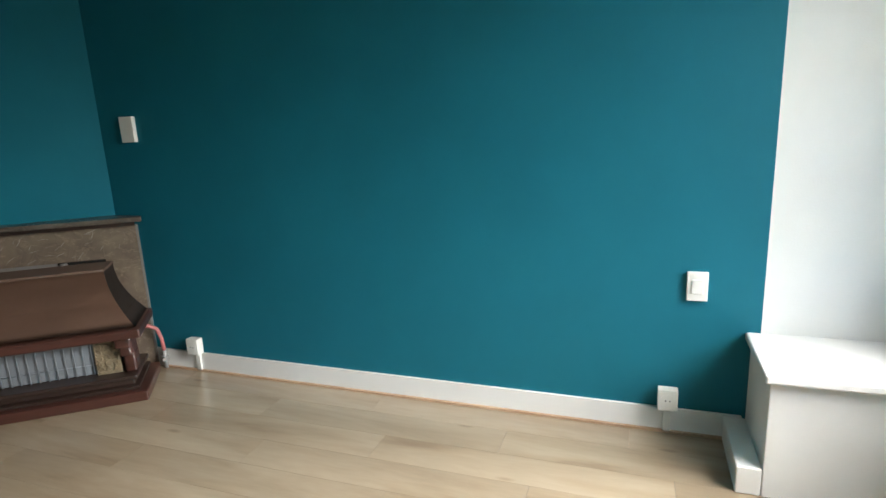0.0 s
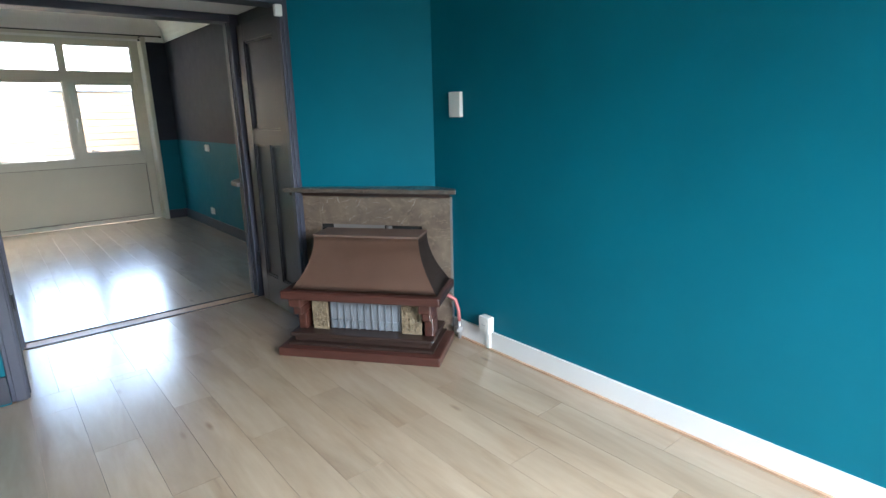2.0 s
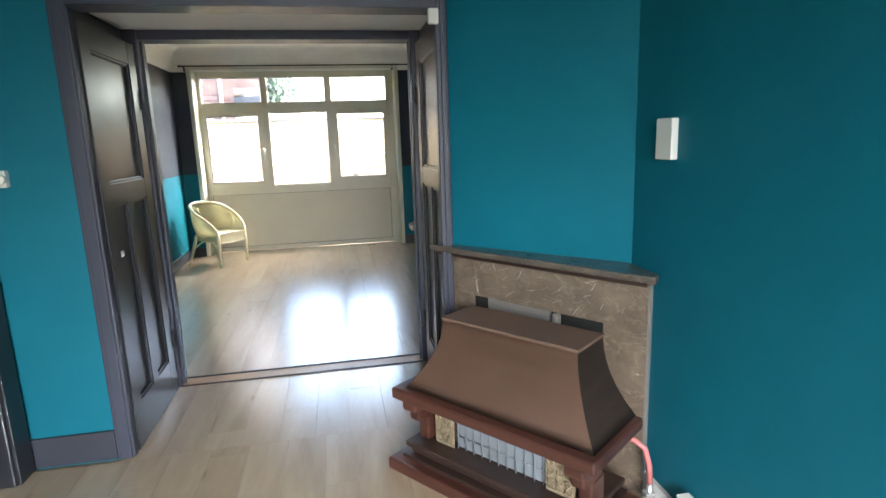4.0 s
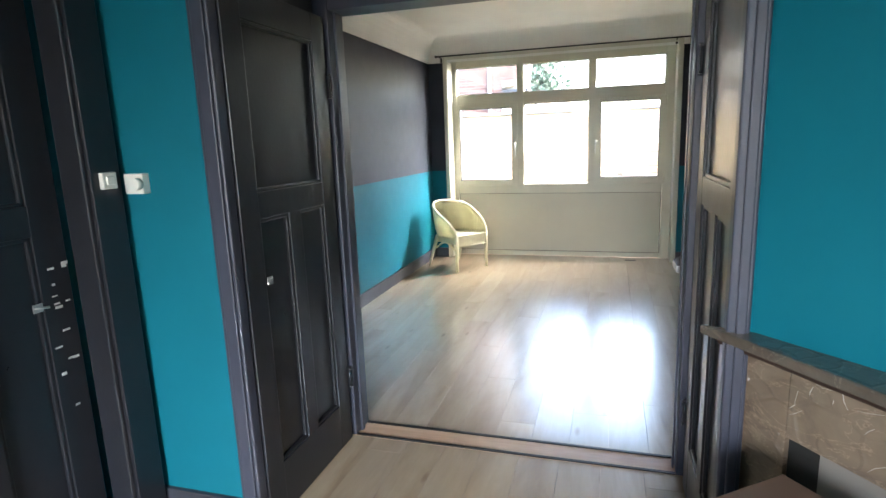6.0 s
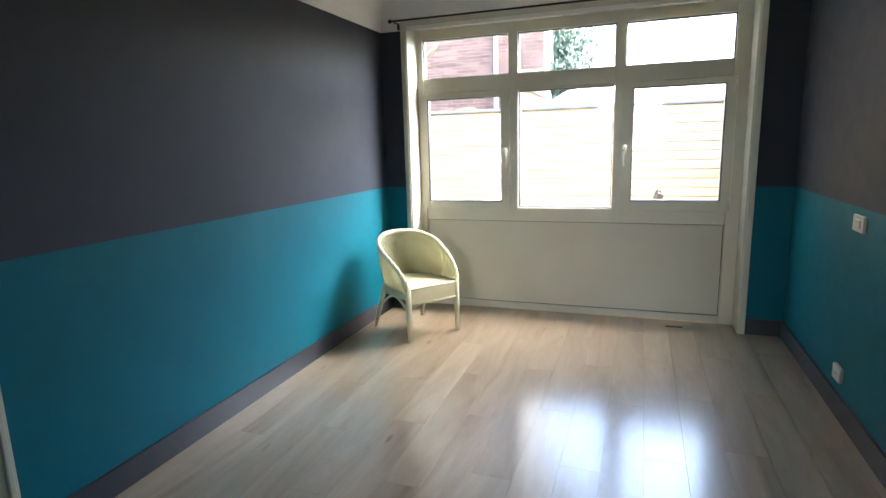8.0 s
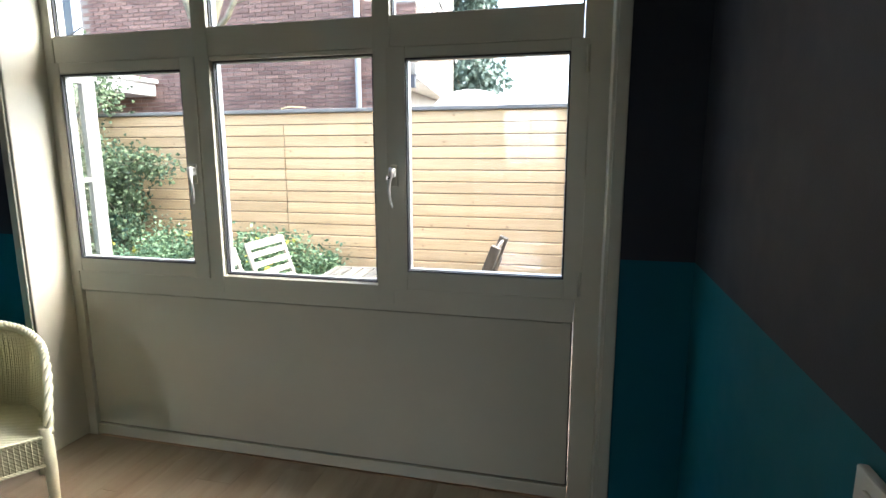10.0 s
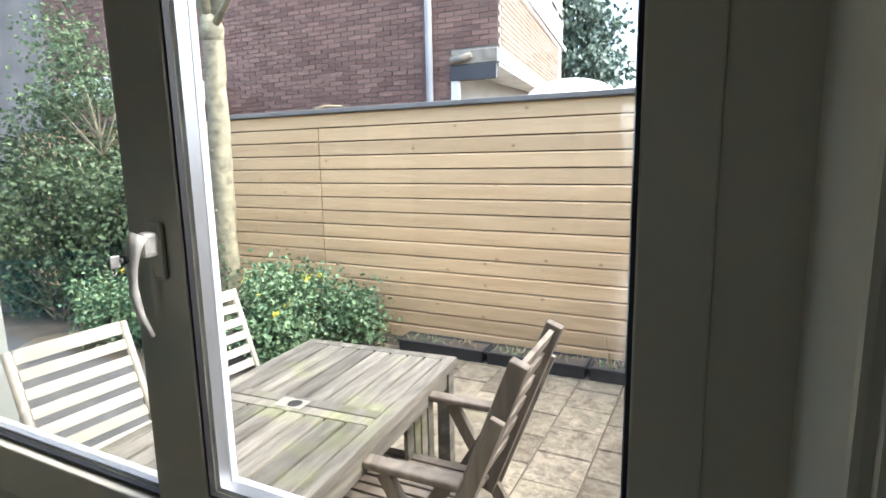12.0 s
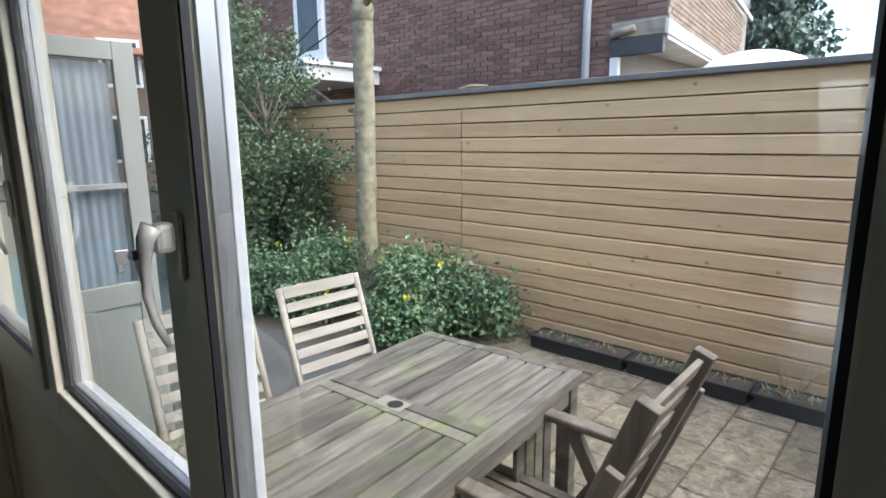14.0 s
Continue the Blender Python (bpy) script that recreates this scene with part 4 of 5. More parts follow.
    for sx in (-1, 1):
        part("front_leg", tube(bmesh.new(), [(sx * 0.235, -0.238, 0.45), (sx * 0.236, -0.242, 0.28), (sx * 0.236, -0.244, 0.0)], [0.024, 0.024, 0.016], 10), M_LOOMF, e)
        part("back_leg", tube(bmesh.new(), [(sx * 0.205, 0.15, 0.40), (sx * 0.215, 0.19, 0.28), (sx * 0.235, 0.25, 0.10), (sx * 0.245, 0.285, 0.0)], [0.022, 0.022, 0.018, 0.015], 10), M_LOOMF, e)
        arch = [(sx * 0.236, -0.22 + 0.36 * k / 10, 0.25 + 0.085 * math.sin(math.pi * k / 10)) for k in range(11)]
        part("brace", tube(bmesh.new(), arch, 0.011, 8), M_LOOMF, e)
    return e


loom_chair(pose(-0.225, 8.010, 0, 0, 0, 56))

# ---------- switches, sockets, curtain rod ----------
def wall_box(name, x, y, z, sx, w, h, d, label, kind="plate", rocker=True, axis='x'):
    """A plate on a wall; axis names the wall's normal, sx its sense."""
    e = thing(name, Matrix.Translation((x, y, z)) @ (Matrix.Rotation(radians(90 * (-sx)), 4, 'Z') if axis == 'x' else Matrix.Identity(4)), label, "socket" if "socket" in name else "switch")
    part("plate", bx(bmesh.new(), -w / 2, w / 2, -d, 0, 0, h, 0.004), M_PLASTIC, e)
    if kind == "switch":
        part("rocker", bx(bmesh.new(), -w * 0.28, w * 0.28, -d - 0.006, -d + 0.002, h * 0.25, h * 0.75, 0.003), M_PLASTIC, e)
    elif kind == "socket":
        bm = tube(bmesh.new(), [(0, -d - 0.002, h * 0.5), (0, -d + 0.001, h * 0.5)], min(w, h) * 0.36, 20)
        part("socket_well", bm, M_PLASTIC, e)
        for k in (-0.009, 0.009):
            part("pin_hole", tube(bmesh.new(), [(k, -d - 0.0035, h * 0.5), (k, -d, h * 0.5)], 0.003, 8), M_BLACK, e)
    return e


wall_box("thermostat", XR, 2.21, 1.425, 1, 0.10, 0.148, 0.028, "white plastic thermostat box on the teal wall", "plain")
wall_box("blank_plate", XR, -0.90, 0.645, 1, 0.085, 0.13, 0.02, "white plastic cover plate on the teal wall", "switch")
for nm, y, z0 in (("wall_socket", 1.925, 0.125), ("wall_socket", -0.80, 0.13)):
    e = wall_box(nm, XR - 0.016, y, z0, 1, 0.085, 0.10, 0.05, "white surface mounted wall socket above the baseboard", "socket")
    part("cable_duct", bx(bmesh.new(), -0.016, 0.016, -0.014, 0, -z0 + 0.002, 0.0, 0.002), M_PLASTIC, e, "white cable duct down to the floor")
wall_box("light_switch", XB, 7.195, 1.030, 1, 0.15, 0.085, 0.016, "white light switch on the teal wall", "switch")
wall_box("wall_socket", XB, 7.26, 0.195, 1, 0.12, 0.082, 0.02, "white wall socket low on the teal wall", "socket")
e = wall_box("light_switch", -0.125, YW, 1.375, 1, 0.085, 0.075, 0.035, "white rotary light switch beside the opening", "plain", axis='y')
part("knob", tube(bmesh.new(), [(0.025, -0.035, 0.037), (0.025, -0.06, 0.037)], 0.022, 14), M_PLASTIC, e)
wall_box("light_switch", XF + 0.115, 3.075, 1.40, -1, 0.06, 0.06, 0.02, "small white switch on the dark door casing", "switch")
e = thing("door_closer_box", pose(1.86, Y1 - 0.02, 2.06), "small white box high on the door casing", "sensor")
part("body", bx(bmesh.new(), -0.03, 0.02, -0.03, 0, 0, 0.07, 0.006), M_PLASTIC, e)

e = thing("curtain_rod", pose(0.97, 8.45, 2.565), "thin black metal curtain rod above the garden window", "curtain rod")
part("rod", tube(bmesh.new(), [(-1.53, 0, 0), (1.53, 0, 0)], 0.0085, 10), M_BLACK, e)
for x in (-1.53, 1.53):
    part("finial", tube(bmesh.new(), [(x - 0.012, 0, 0), (x, 0, 0), (x + 0.012, 0, 0)], [0.013, 0.017, 0.013], 10), M_BLACK, e)
for x in (-1.49, 1.27):
    bm = tube(bmesh.new(), [(x, 0, -0.012), (x, 0.1, -0.012)], 0.006, 8)
    bx(bm, x - 0.012, x + 0.012, 0.085, 0.1, -0.06, 0.03, 0.003)
    part("bracket", bm, M_BLACK, e)

e = thing("floor_vent", pose(1.81, 8.58, 0), "small dark slot vent in the floor by the window", "vent")
part("slot", bx(bmesh.new(), -0.065, 0.065, -0.012, 0.012, 0, 0.004), M_BLACK, e)

# ---------- garden ----------
wall("ground", (-60, 60, 8.95, 120, GZ - 0.2, GZ - 0.03), material=M_SOIL, label="dark garden soil running under the fence")
wall("path", (-9, -0.75, 9.0, 10.9, GZ - 0.03, GZ - 0.012), material=M_ASPHALT, label="dark paved path along the house")
wall("ground", (-60, 60, -60, -2.2, -0.4, -0.2), material=M_ASPHALT, label="street in front of the house")

# fence of horizontal boards
FY = 12.42
fence = thing("fence", pose(0, FY, GZ - 0.018), "tall fence of fresh larch boards with a grey coping", "fence")
pitch, rows_n = 0.1277, 16
me_cache = {}


def board_mesh(w):
    if w not in me_cache:
        bm = bmesh.new()
        h = pitch - 0.008
        prof = ((0, 0), (-0.019, 0), (-0.022, 0.003), (-0.022, h - 0.013), (-0.009, h), (0, h))
        ends = [[bm.verts.new((x, y, z)) for y, z in prof] for x in (-w / 2, w / 2)]
        for i in range(6):
            bm.faces.new((ends[0][i], ends[1][i], ends[1][(i + 1) % 6], ends[0][(i + 1) % 6]))
        bm.faces.new(ends[0])
        bm.faces.new(ends[1])
        bmesh.ops.recalc_face_normals(bm, faces=bm.faces)
        me = bpy.data.meshes.new("board")
        bm.to_mesh(me)
        bm.free()
        me.materials.append(M_FENCE)
        me_cache[w] = me
    return me_cache[w]


for x0, x1, rr in ((-6.2, -1.222, range(rows_n - 1)), (-1.212, 3.4, range(rows_n - 1)), (-6.2, 3.4, range(rows_n - 1, rows_n))):
    for i in rr:
        o = new("board", board_mesh(round(x1 - x0, 3)))
        o.parent = fence
        o.location = ((x0 + x1) / 2, random.uniform(-0.002, 0.002), i * pitch + 0.008)
# Dark brown sheet: the shade between the boards is put into its colour.
part("backing", bx(bmesh.new(), -6.2, 3.4, 0.004, 0.02, 0, rows_n * pitch), M_GAP, fence, "brown sheet standing for the shade in the board gaps")
part("coping", bx(bmesh.new(), -6.25, 3.45, -0.06, 0.08, rows_n * pitch + 0.004, rows_n * pitch + 0.045, 0.006), M_LEAD, fence, "grey weathered coping")
for x in (-5.0, -3.1, -1.217, 0.7, 2.6):
    part("post", bx(bmesh.new(), x - 0.045, x + 0.045, 0.022, 0.11, 0, rows_n * pitch, 0.004), M_FENCE, fence)
o = tagged(part("twig", tube(bmesh.new(), [(0, 0, 0), (0.12, 0.0, 0.02), (0.3, 0.01, 0.01)], [0.011, 0.009, 0.006], 8), M_STRAW, None), "dry twig lying on the fence coping", "twig")
o.location = (-1.25, FY, GZ + rows_n * pitch + 0.038)

# planters along the fence
def planter(x):
    e = thing("planter", pose(x, 12.13, GZ) @ Matrix.Diagonal((1, 0.95, 0.76, 1)), "long black plastic planter with withered plants by the fence", "planter", "planters along the fence")
    bm = bx(bmesh.new(), -0.38, 0.38, -0.11, 0.11, 0, 0.12, 0.008)
    bx(bm, -0.395, 0.395, -0.122, -0.095, 0.112, 0.138, 0.005)
    bx(bm, -0.395, 0.395, 0.095, 0.122, 0.112, 0.138, 0.005)
    bx(bm, -0.395, -0.37, -0.11, 0.11, 0.112, 0.138, 0.005)
    bx(bm, 0.37, 0.395, -0.11, 0.11, 0.112, 0.138, 0.005)
    part("trough", bm, M_PLANTER, e)
    part("soil", bx(bmesh.new(), -0.37, 0.37, -0.095, 0.095, 0.115, 0.126), M_SOIL, e)
    bm = bmesh.new()
    for i in range(26):
        x0, y0 = random.uniform(-0.35, 0.35), random.uniform(-0.08, 0.08)
        h = random.uniform(0.03, 0.09)
        tube(bm, [(x0, y0, 0.12), (x0 + random.uniform(-.05, .05), y0 + random.uniform(-.03, .03), 0.12 + h)], 0.0025, 4)
    tagged(part("stalks", bm, M_STRAW, e, "withered stalks"), kind="stuff")
    bm = bmesh.new()
    leaves(bm, [(random.uniform(-.34, .0), random.uniform(-.07, .07), 0.135) for i in range(40)], 0.03, 0.3)
    tagged(part("seedlings", bm, M_LEAF, e, "a few green seedlings"), kind="stuff")
    return e


def leaves(bm, pts, size, droop=0.5, aspect=2.2):
    """Small folded leaves scattered at the given places."""
    for p in pts:
        s = size * random.uniform(0.6, 1.25)
        q = Euler((random.uniform(-droop, droop) * 1.6, random.uniform(-droop, droop) * 1.6, random.uniform(0, 6.283))).to_matrix()
        p = Vector(p)
        w = s / aspect
        a, b, c, d, k = (bm.verts.new(p + q @ Vector(v)) for v in ((0, 0, 0), (w, s * 0.45, w * 0.35), (0, s, -s * 0.12), (-w, s * 0.45, w * 0.35), (0, s * 0.5, 0)))
        bm.faces.new((a, b, k))
        bm.faces.new((b, c, k))
        bm.faces.new((c, d, k))
        bm.faces.new((d, a, k))


planter(0.195)
planter(0.995)
planter(1.795)
planter(2.595)
bm = bmesh.new()
for i in range(9):
    x0 = random.uniform(-0.08, 0.08)
    tube(bm, [(x0, 0, 0), (x0 * 2 + random.uniform(-.05, .05), -0.03, 0.2), (x0 * 4 + random.uniform(-.1, .1), -0.08, random.uniform(0.18, 0.36))], 0.002, 4)
o = obj("grass", bm, M_STRAW, "dry straw-coloured grass stalks in a planter", "grass", "", "stuff")
o.location = (1.56, 12.09, GZ + 0.12)


# shrubs
def shrub(name, places, n, size, material, label, flowers=0, droop=0.8):
    x, y = places[0][0], places[0][1]
    e = thing(name, pose(x, y, GZ - 0.02), label, "shrub")
    bm, bs, bf = bmesh.new(), bmesh.new(), bmesh.new()
    places = [p if len(p) == 5 else (*p, 1.0) for p in places]
    tot = sum(r * r * w for *_, r, w in places)
    for cx, cy, cz, r, w in places:
        c = Vector((cx - x, cy - y, cz - GZ))
        core = Vector((places[1][0] - x, places[1][1] - y, places[1][2] - GZ))
        twigs = []
        for i in range(max(5, int(60 * r * r * w / tot) + 4)):
            d = Vector((random.gauss(0, 1), random.gauss(0, 1), random.gauss(0.3, 0.8))).normalized()
            tip = c + d * r * random.uniform(0.7, 1.08)
            foot = core + Vector((0, 0, (c.z - core.z) * 0.3)) if w < 0.7 else Vector((c.x * 0.9 + random.uniform(-.1, .1), c.y * 0.9 + random.uniform(-.1, .1), 0.0))
            mid = foot.lerp(tip, 0.55) + Vector((random.uniform(-.08, .08), random.uniform(-.08, .08), 0.06))
            tube(bs, [foot, mid, tip], [0.012, 0.007, 0.003], 5)
            twigs.append((mid, tip))
        k = int(n * r * r * w / tot)
        pts = []
        for i in range(k):
            a, b = random.choice(twigs)
            t = random.uniform(0.15, 1.08)
            p = a.lerp(b, t) + Vector((random.gauss(0, 1), random.gauss(0, 1), random.gauss(0, 1))) * (0.05 + 0.10 * r)
            if p.z > 0.02:
                pts.append(p)
        leaves(bm, pts, size, droop, 2.7)
        for i in range(int(flowers * r * r * w / tot)):
            d = Vector((random.gauss(0, 1), random.gauss(-0.4, 0.8), random.gauss(0.9, 0.5))).normalized()
            p = c + d * r * 1.02
            leaves(bf, [p + Vector((random.gauss(0, .012), random.gauss(0, .012), random.gauss(0, .016))) for q in range(9)], 0.026, 1.2, 1.3)
    part("stems", bs, M_BARK, e)
    part("leaves", bm, material, e)
    if flowers:
        tagged(part("flowers", bf, M_FLOWER, e, "yellow flower heads"), kind="stuff")
    else:
        bf.free()
    return e


shrub("flowering_shrub", [(-1.0, 11.75, 0.27, 0.36), (-0.62, 12.0, 0.20, 0.27), (-1.3, 11.75, 0.32, 0.32), (-1.05, 11.45, 0.20, 0.28)], 12500, 0.046, M_LEAF, "low glossy evergreen shrub with yellow flowers beneath the fence", 14)
shrub("flowering_shrub", [(-2.25, 11.6, 0.34, 0.38), (-2.0, 11.35, 0.24, 0.30), (-2.7, 11.3, 0.28, 0.36)], 10500, 0.046, M_LEAF, "low glossy evergreen shrub with yellow flowers by the tree", 11)
shrub("evergreen_bush", [(-3.55, 11.8, 0.75, 0.60), (-3.45, 11.75, 1.40, 0.50), (-4.1, 11.5, 0.55, 0.75), (-3.15, 11.85, 1.30, 0.28), (-4.4, 11.8, 1.5, 0.8),
      (-2.80, 11.95, 1.42, 0.30, 0.6), (-2.50, 12.0, 1.36, 0.20, 0.5), (-3.1, 11.9, 0.75, 0.28, 0.65), (-3.8, 12.0, 2.25, 0.55, 0.35), (-4.4, 12.1, 2.8, 0.7, 0.35)],
      23000, 0.056, M_LEAFD, "tall loose dark evergreen bush beside the fence", 0, 1.2)

# tree
tree = thing("tree", pose(-1.66, 11.6, GZ - 0.02), "slender young tree with pale bark, pollarded at the fork", "tree")
bm = bmesh.new()
tp = [Vector((0.005 * math.sin(i * 0.9) + 0.002 * i, 0.004 * math.cos(i * 1.3), 0.084 * i)) for i in range(32)]
tube(bm, tp, [0.096 - 0.0004 * i + 0.0012 * math.sin(i * 2.3) + (0.004 if i in (19, 22, 28) else 0.0) for i in range(32)], 18, False)
tube(bm, [tp[-1] - Vector((0, 0, 0.05)), tp[-1] + Vector((0, 0, 0.1)), tp[-1] + Vector((0, 0, 0.2))], [0.077, 0.098, 0.07], 14)
for z, a in ((0.95, 0.2), (1.22, 5.0), (1.35, 2.4), (1.62, 5.9), (1.9, 4.0), (2.1, 0.6), (2.3, 5.3), (1.52, 4.4), (1.72, 5.2), (2.02, 5.6), (0.75, 4.9)):
    c = Vector((0.078 * math.cos(a), 0.078 * math.sin(a), z))
    tube(bm, [Vector((c.x * 0.85, c.y * 0.85, c.z)), c + Vector((0.03 * math.cos(a), 0.03 * math.sin(a), 0.01))], [0.024, 0.013], 8)
part("trunk", bm, M_BARK, tree, "pale mottled trunk")
bm = bmesh.new()
top = tp[-1] + Vector((0, 0, 0.08))
for i, (dx, dy, dz, r) in enumerate(((-0.5, 0.1, 1.7, 0.06), (0.35, 0.2, 1.8, 0.065), (0.75, -0.2, 0.75, 0.032), (0.1, -0.3, 1.6, 0.04), (-0.25, 0.3, 1.9, 0.05))):
    p1 = top + Vector((dx, dy, dz)) * 0.3 + Vector((dx, dy, 0)) * 0.15
    p2 = top + Vector((dx, dy, dz))
    tube(bm, [top, p1, p2], [r, r * 0.8, r * 0.45], 10)
    for j in range(5):
        q = p1.lerp(p2, random.uniform(0.1, 0.9))
        tube(bm, [q, q + Vector((random.uniform(-.3, .3), random.uniform(-.3, .3), random.uniform(.1, .3)))], [0.008, 0.003], 5)
part("branch", bm, M_BARK, tree)
bm = bmesh.new()
leaves(bm, [(0.06 + random.gauss(0, .05), -0.11 + random.gauss(0, .03), 0.55 + random.gauss(0, .22)) for i in range(120)], 0.035, 1.2)
part("ivy", bm, M_LEAFD, tree, "ivy climbing at the foot")

# ---------- garden table and chairs ----------
TZ = 0.69
tab = thing("garden_table", pose(0.825, 9.635, GZ, 0, 0, 4), "weathered grey teak slatted table with mossy patches", "table")
h = TZ - GZ
x0, x1, y0, y1 = -0.39, 0.39, -0.65, 0.65
for a, b in ((x0, x0 + 0.05), (x1 - 0.05, x1)):
    part("edge_rail", bx(bmesh.new(), a, b, y0, y1, h - 0.045, h, 0.004), M_TEAK, tab)
for a, b in ((y0, y0 + 0.05), (y1 - 0.05, y1)):
    part("end_rail", bx(bmesh.new(), x0 + 0.051, x1 - 0.051, a, b, h - 0.045, h + 0.0005, 0.004), M_TEAK, tab)
for a, b in ((-0.055, -0.003), (0.003, 0.055)):
    part("middle_rail", bx(bmesh.new(), x0 + 0.051, x1 - 0.051, a, b, h - 0.04, h + 0.002, 0.004), M_TEAK, tab)
n = 8
wd = (x1 - x0 - 0.102) / n
for i in range(n):
    for a, b in ((y0 + 0.051, -0.056), (0.056, y1 - 0.051)):
        part("slat", bx(bmesh.new(), x0 + 0.051 + i * wd + 0.007, x0 + 0.051 + (i + 1) * wd - 0.007, a, b, h - 0.036, h - 0.001 + random.uniform(-0.001, 0.001), 0.002), M_TEAK, tab)
# Raised black disc, coloured like the shade inside a hole.
part("parasol_hole", tube(bmesh.new(), [(0, 0, h - 0.01), (0, 0, h + 0.0035)], 0.028, 20), M_HOLE, tab, "black disc standing for the shade in the parasol hole")
part("hole_wear", bx(bmesh.new(), -0.075, 0.045, -0.035, 0.035, h + 0.0015, h + 0.003, 0.0005), M_TEAKL, tab, "pale worn patch round the hole")
for sx in (-1, 1):
    part("apron", bx(bmesh.new(), sx * 0.36 - 0.012, sx * 0.36 + 0.012, y0 + 0.06, y1 - 0.06, h - 0.12, h - 0.046, 0.003), M_TEAK, tab)
    for sy in (-1, 1):
        part("leg", bx(bmesh.new(), sx * 0.352 - 0.03, sx * 0.352 + 0.03, sy * 0.60 - 0.03, sy * 0.60 + 0.03, 0, h - 0.046, 0.004), M_TEAK, tab)


for i in range(4):
    part("gate_slat", bx(bmesh.new(), 0.300, 0.318, 0.28 + i * 0.068, 0.338 + i * 0.068, 0.18, h - 0.125, 0.003), M_TEAK, tab, "dark upright slat under the table")


def high_chair(m, label):
    """A folding slatted chair; local -y is its front."""
    e = thing("garden_chair", m, label, "chair", "chairs round the garden table")
    top, seat = Vector((0, 0.30, 0.98)), Vector((0, 0.10, 0.40))
    for sx in (-1, 1):
        part("back_post", tube(bmesh.new(), [Vector((sx * 0.21, 0, 0)) + seat + (seat - top) * 0.1, Vector((sx * 0.21, 0, 0)) + top], 0.0185, 4), M_TEAKL, e)
    d = (top - seat)
    rot = Matrix.Rotation(math.atan2(-d.y, d.z), 4, 'X')
    for i in range(8):
        p = seat + d * (0.16 + 0.81 * i / 7)
        w = 0.026 if i < 7 else 0.034
        part("back_slat", bx(bmesh.new(), -0.195, 0.195, -0.008, 0.008, -w, w * 0.6, 0.003, Matrix.Translation(p) @ rot), M_TEAKL, e)
    for i in range(6):
        part("seat_slat", bx(bmesh.new(), -0.215, 0.215, -0.34 + i * 0.075, -0.28 + i * 0.075, 0.405, 0.425, 0.003), M_TEAKL, e)
    for sx in (-1, 1):
        part("leg", tube(bmesh.new(), [(sx * 0.245, -0.30, 0.41), (sx * 0.245, 0.30, 0.0)], 0.018, 4), M_TEAKL, e)
        part("leg", tube(bmesh.new(), [(sx * 0.225, 0.12, 0.41), (sx * 0.225, -0.26, 0.0)], 0.018, 4), M_TEAKL, e)
        part("seat_rail", bx(bmesh.new(), sx * 0.225 - 0.012, sx * 0.225 + 0.012, -0.34, 0.12, 0.365, 0.404, 0.003), M_TEAKL, e)
    return e


first = high_chair(pose(0.275, 9.34, GZ, 0, 0, 88), "pale weathered folding garden chair with a slatted back")
copy_thing(first, pose(0.275, 9.925, GZ, 0, 0, 87))


def arm_chair(m, label):
    """A folding slatted armchair; local -y is its front."""
    e = thing("garden_armchair", m, label, "armchair", "chairs round the garden table")
    top, seat = Vector((0, 0.365, 1.045)), Vector((0, 0.12, 0.40))
    d = top - seat
    rot = Matrix.Rotation(math.atan2(-d.y, d.z), 4, 'X')
    for sx in (-1, 1):
        bm = bx(bmesh.new(), sx * 0.20 - 0.021, sx * 0.20 + 0.021, -0.03, 0.03, -0.05, d.length, 0.004, Matrix.Translation(seat) @ rot)
        part("back_post", bm, M_TEAKD, e)
        part("armrest", bx(bmesh.new(), sx * 0.262 - 0.03, sx * 0.262 + 0.03, -0.34, 0.20, 0.645, 0.672, 0.008), M_TEAKD, e)
        part("leg", bx(bmesh.new(), sx * 0.265 - 0.015, sx * 0.265 + 0.015, -0.025, 0.025, 0, 0.74, 0.003, Matrix.Translation((0, 0.30, 0)) @ Matrix.Rotation(radians(30), 4, 'X')), M_TEAKD, e)
        part("leg", bx(bmesh.new(), sx * 0.24 - 0.012, sx * 0.24 + 0.012, -0.025, 0.025, 0, 0.76, 0.003, Matrix.Translation((0, -0.24, 0)) @ Matrix.Rotation(radians(-31), 4, 'X')), M_TEAKD, e)
        part("rear_stay", bx(bmesh.new(), sx * 0.285 - 0.012, sx * 0.285 + 0.012, -0.022, 0.022, -0.36, 0.30, 0.003, Matrix.Translation((0, 0.22, 0.62)) @ rot), M_TEAKD, e)
        part("seat_rail", bx(bmesh.new(), sx * 0.22 - 0.012, sx * 0.22 + 0.012, -0.34, 0.14, 0.365, 0.404, 0.003), M_TEAKD, e)
    for i in range(6):
        p = seat + d * (0.28 + 0.66 * i / 5)
        part("back_slat", bx(bmesh.new(), -0.178, 0.178, -0.009, 0.009, -0.024, 0.024, 0.003, Matrix.Translation(p) @ rot), M_TEAKD, e)
    for i in range(8):
        x = -0.205 + i * 0.0535
        part("seat_slat", bx(bmesh.new(), x, x + 0.042, -0.34, 0.12, 0.405, 0.423, 0.003), M_TEAKD, e)
    return e


arm_chair(pose(1.335, 9.80, GZ, 0, 0, -89), "grey weathered folding teak armchair drawn up to the table")

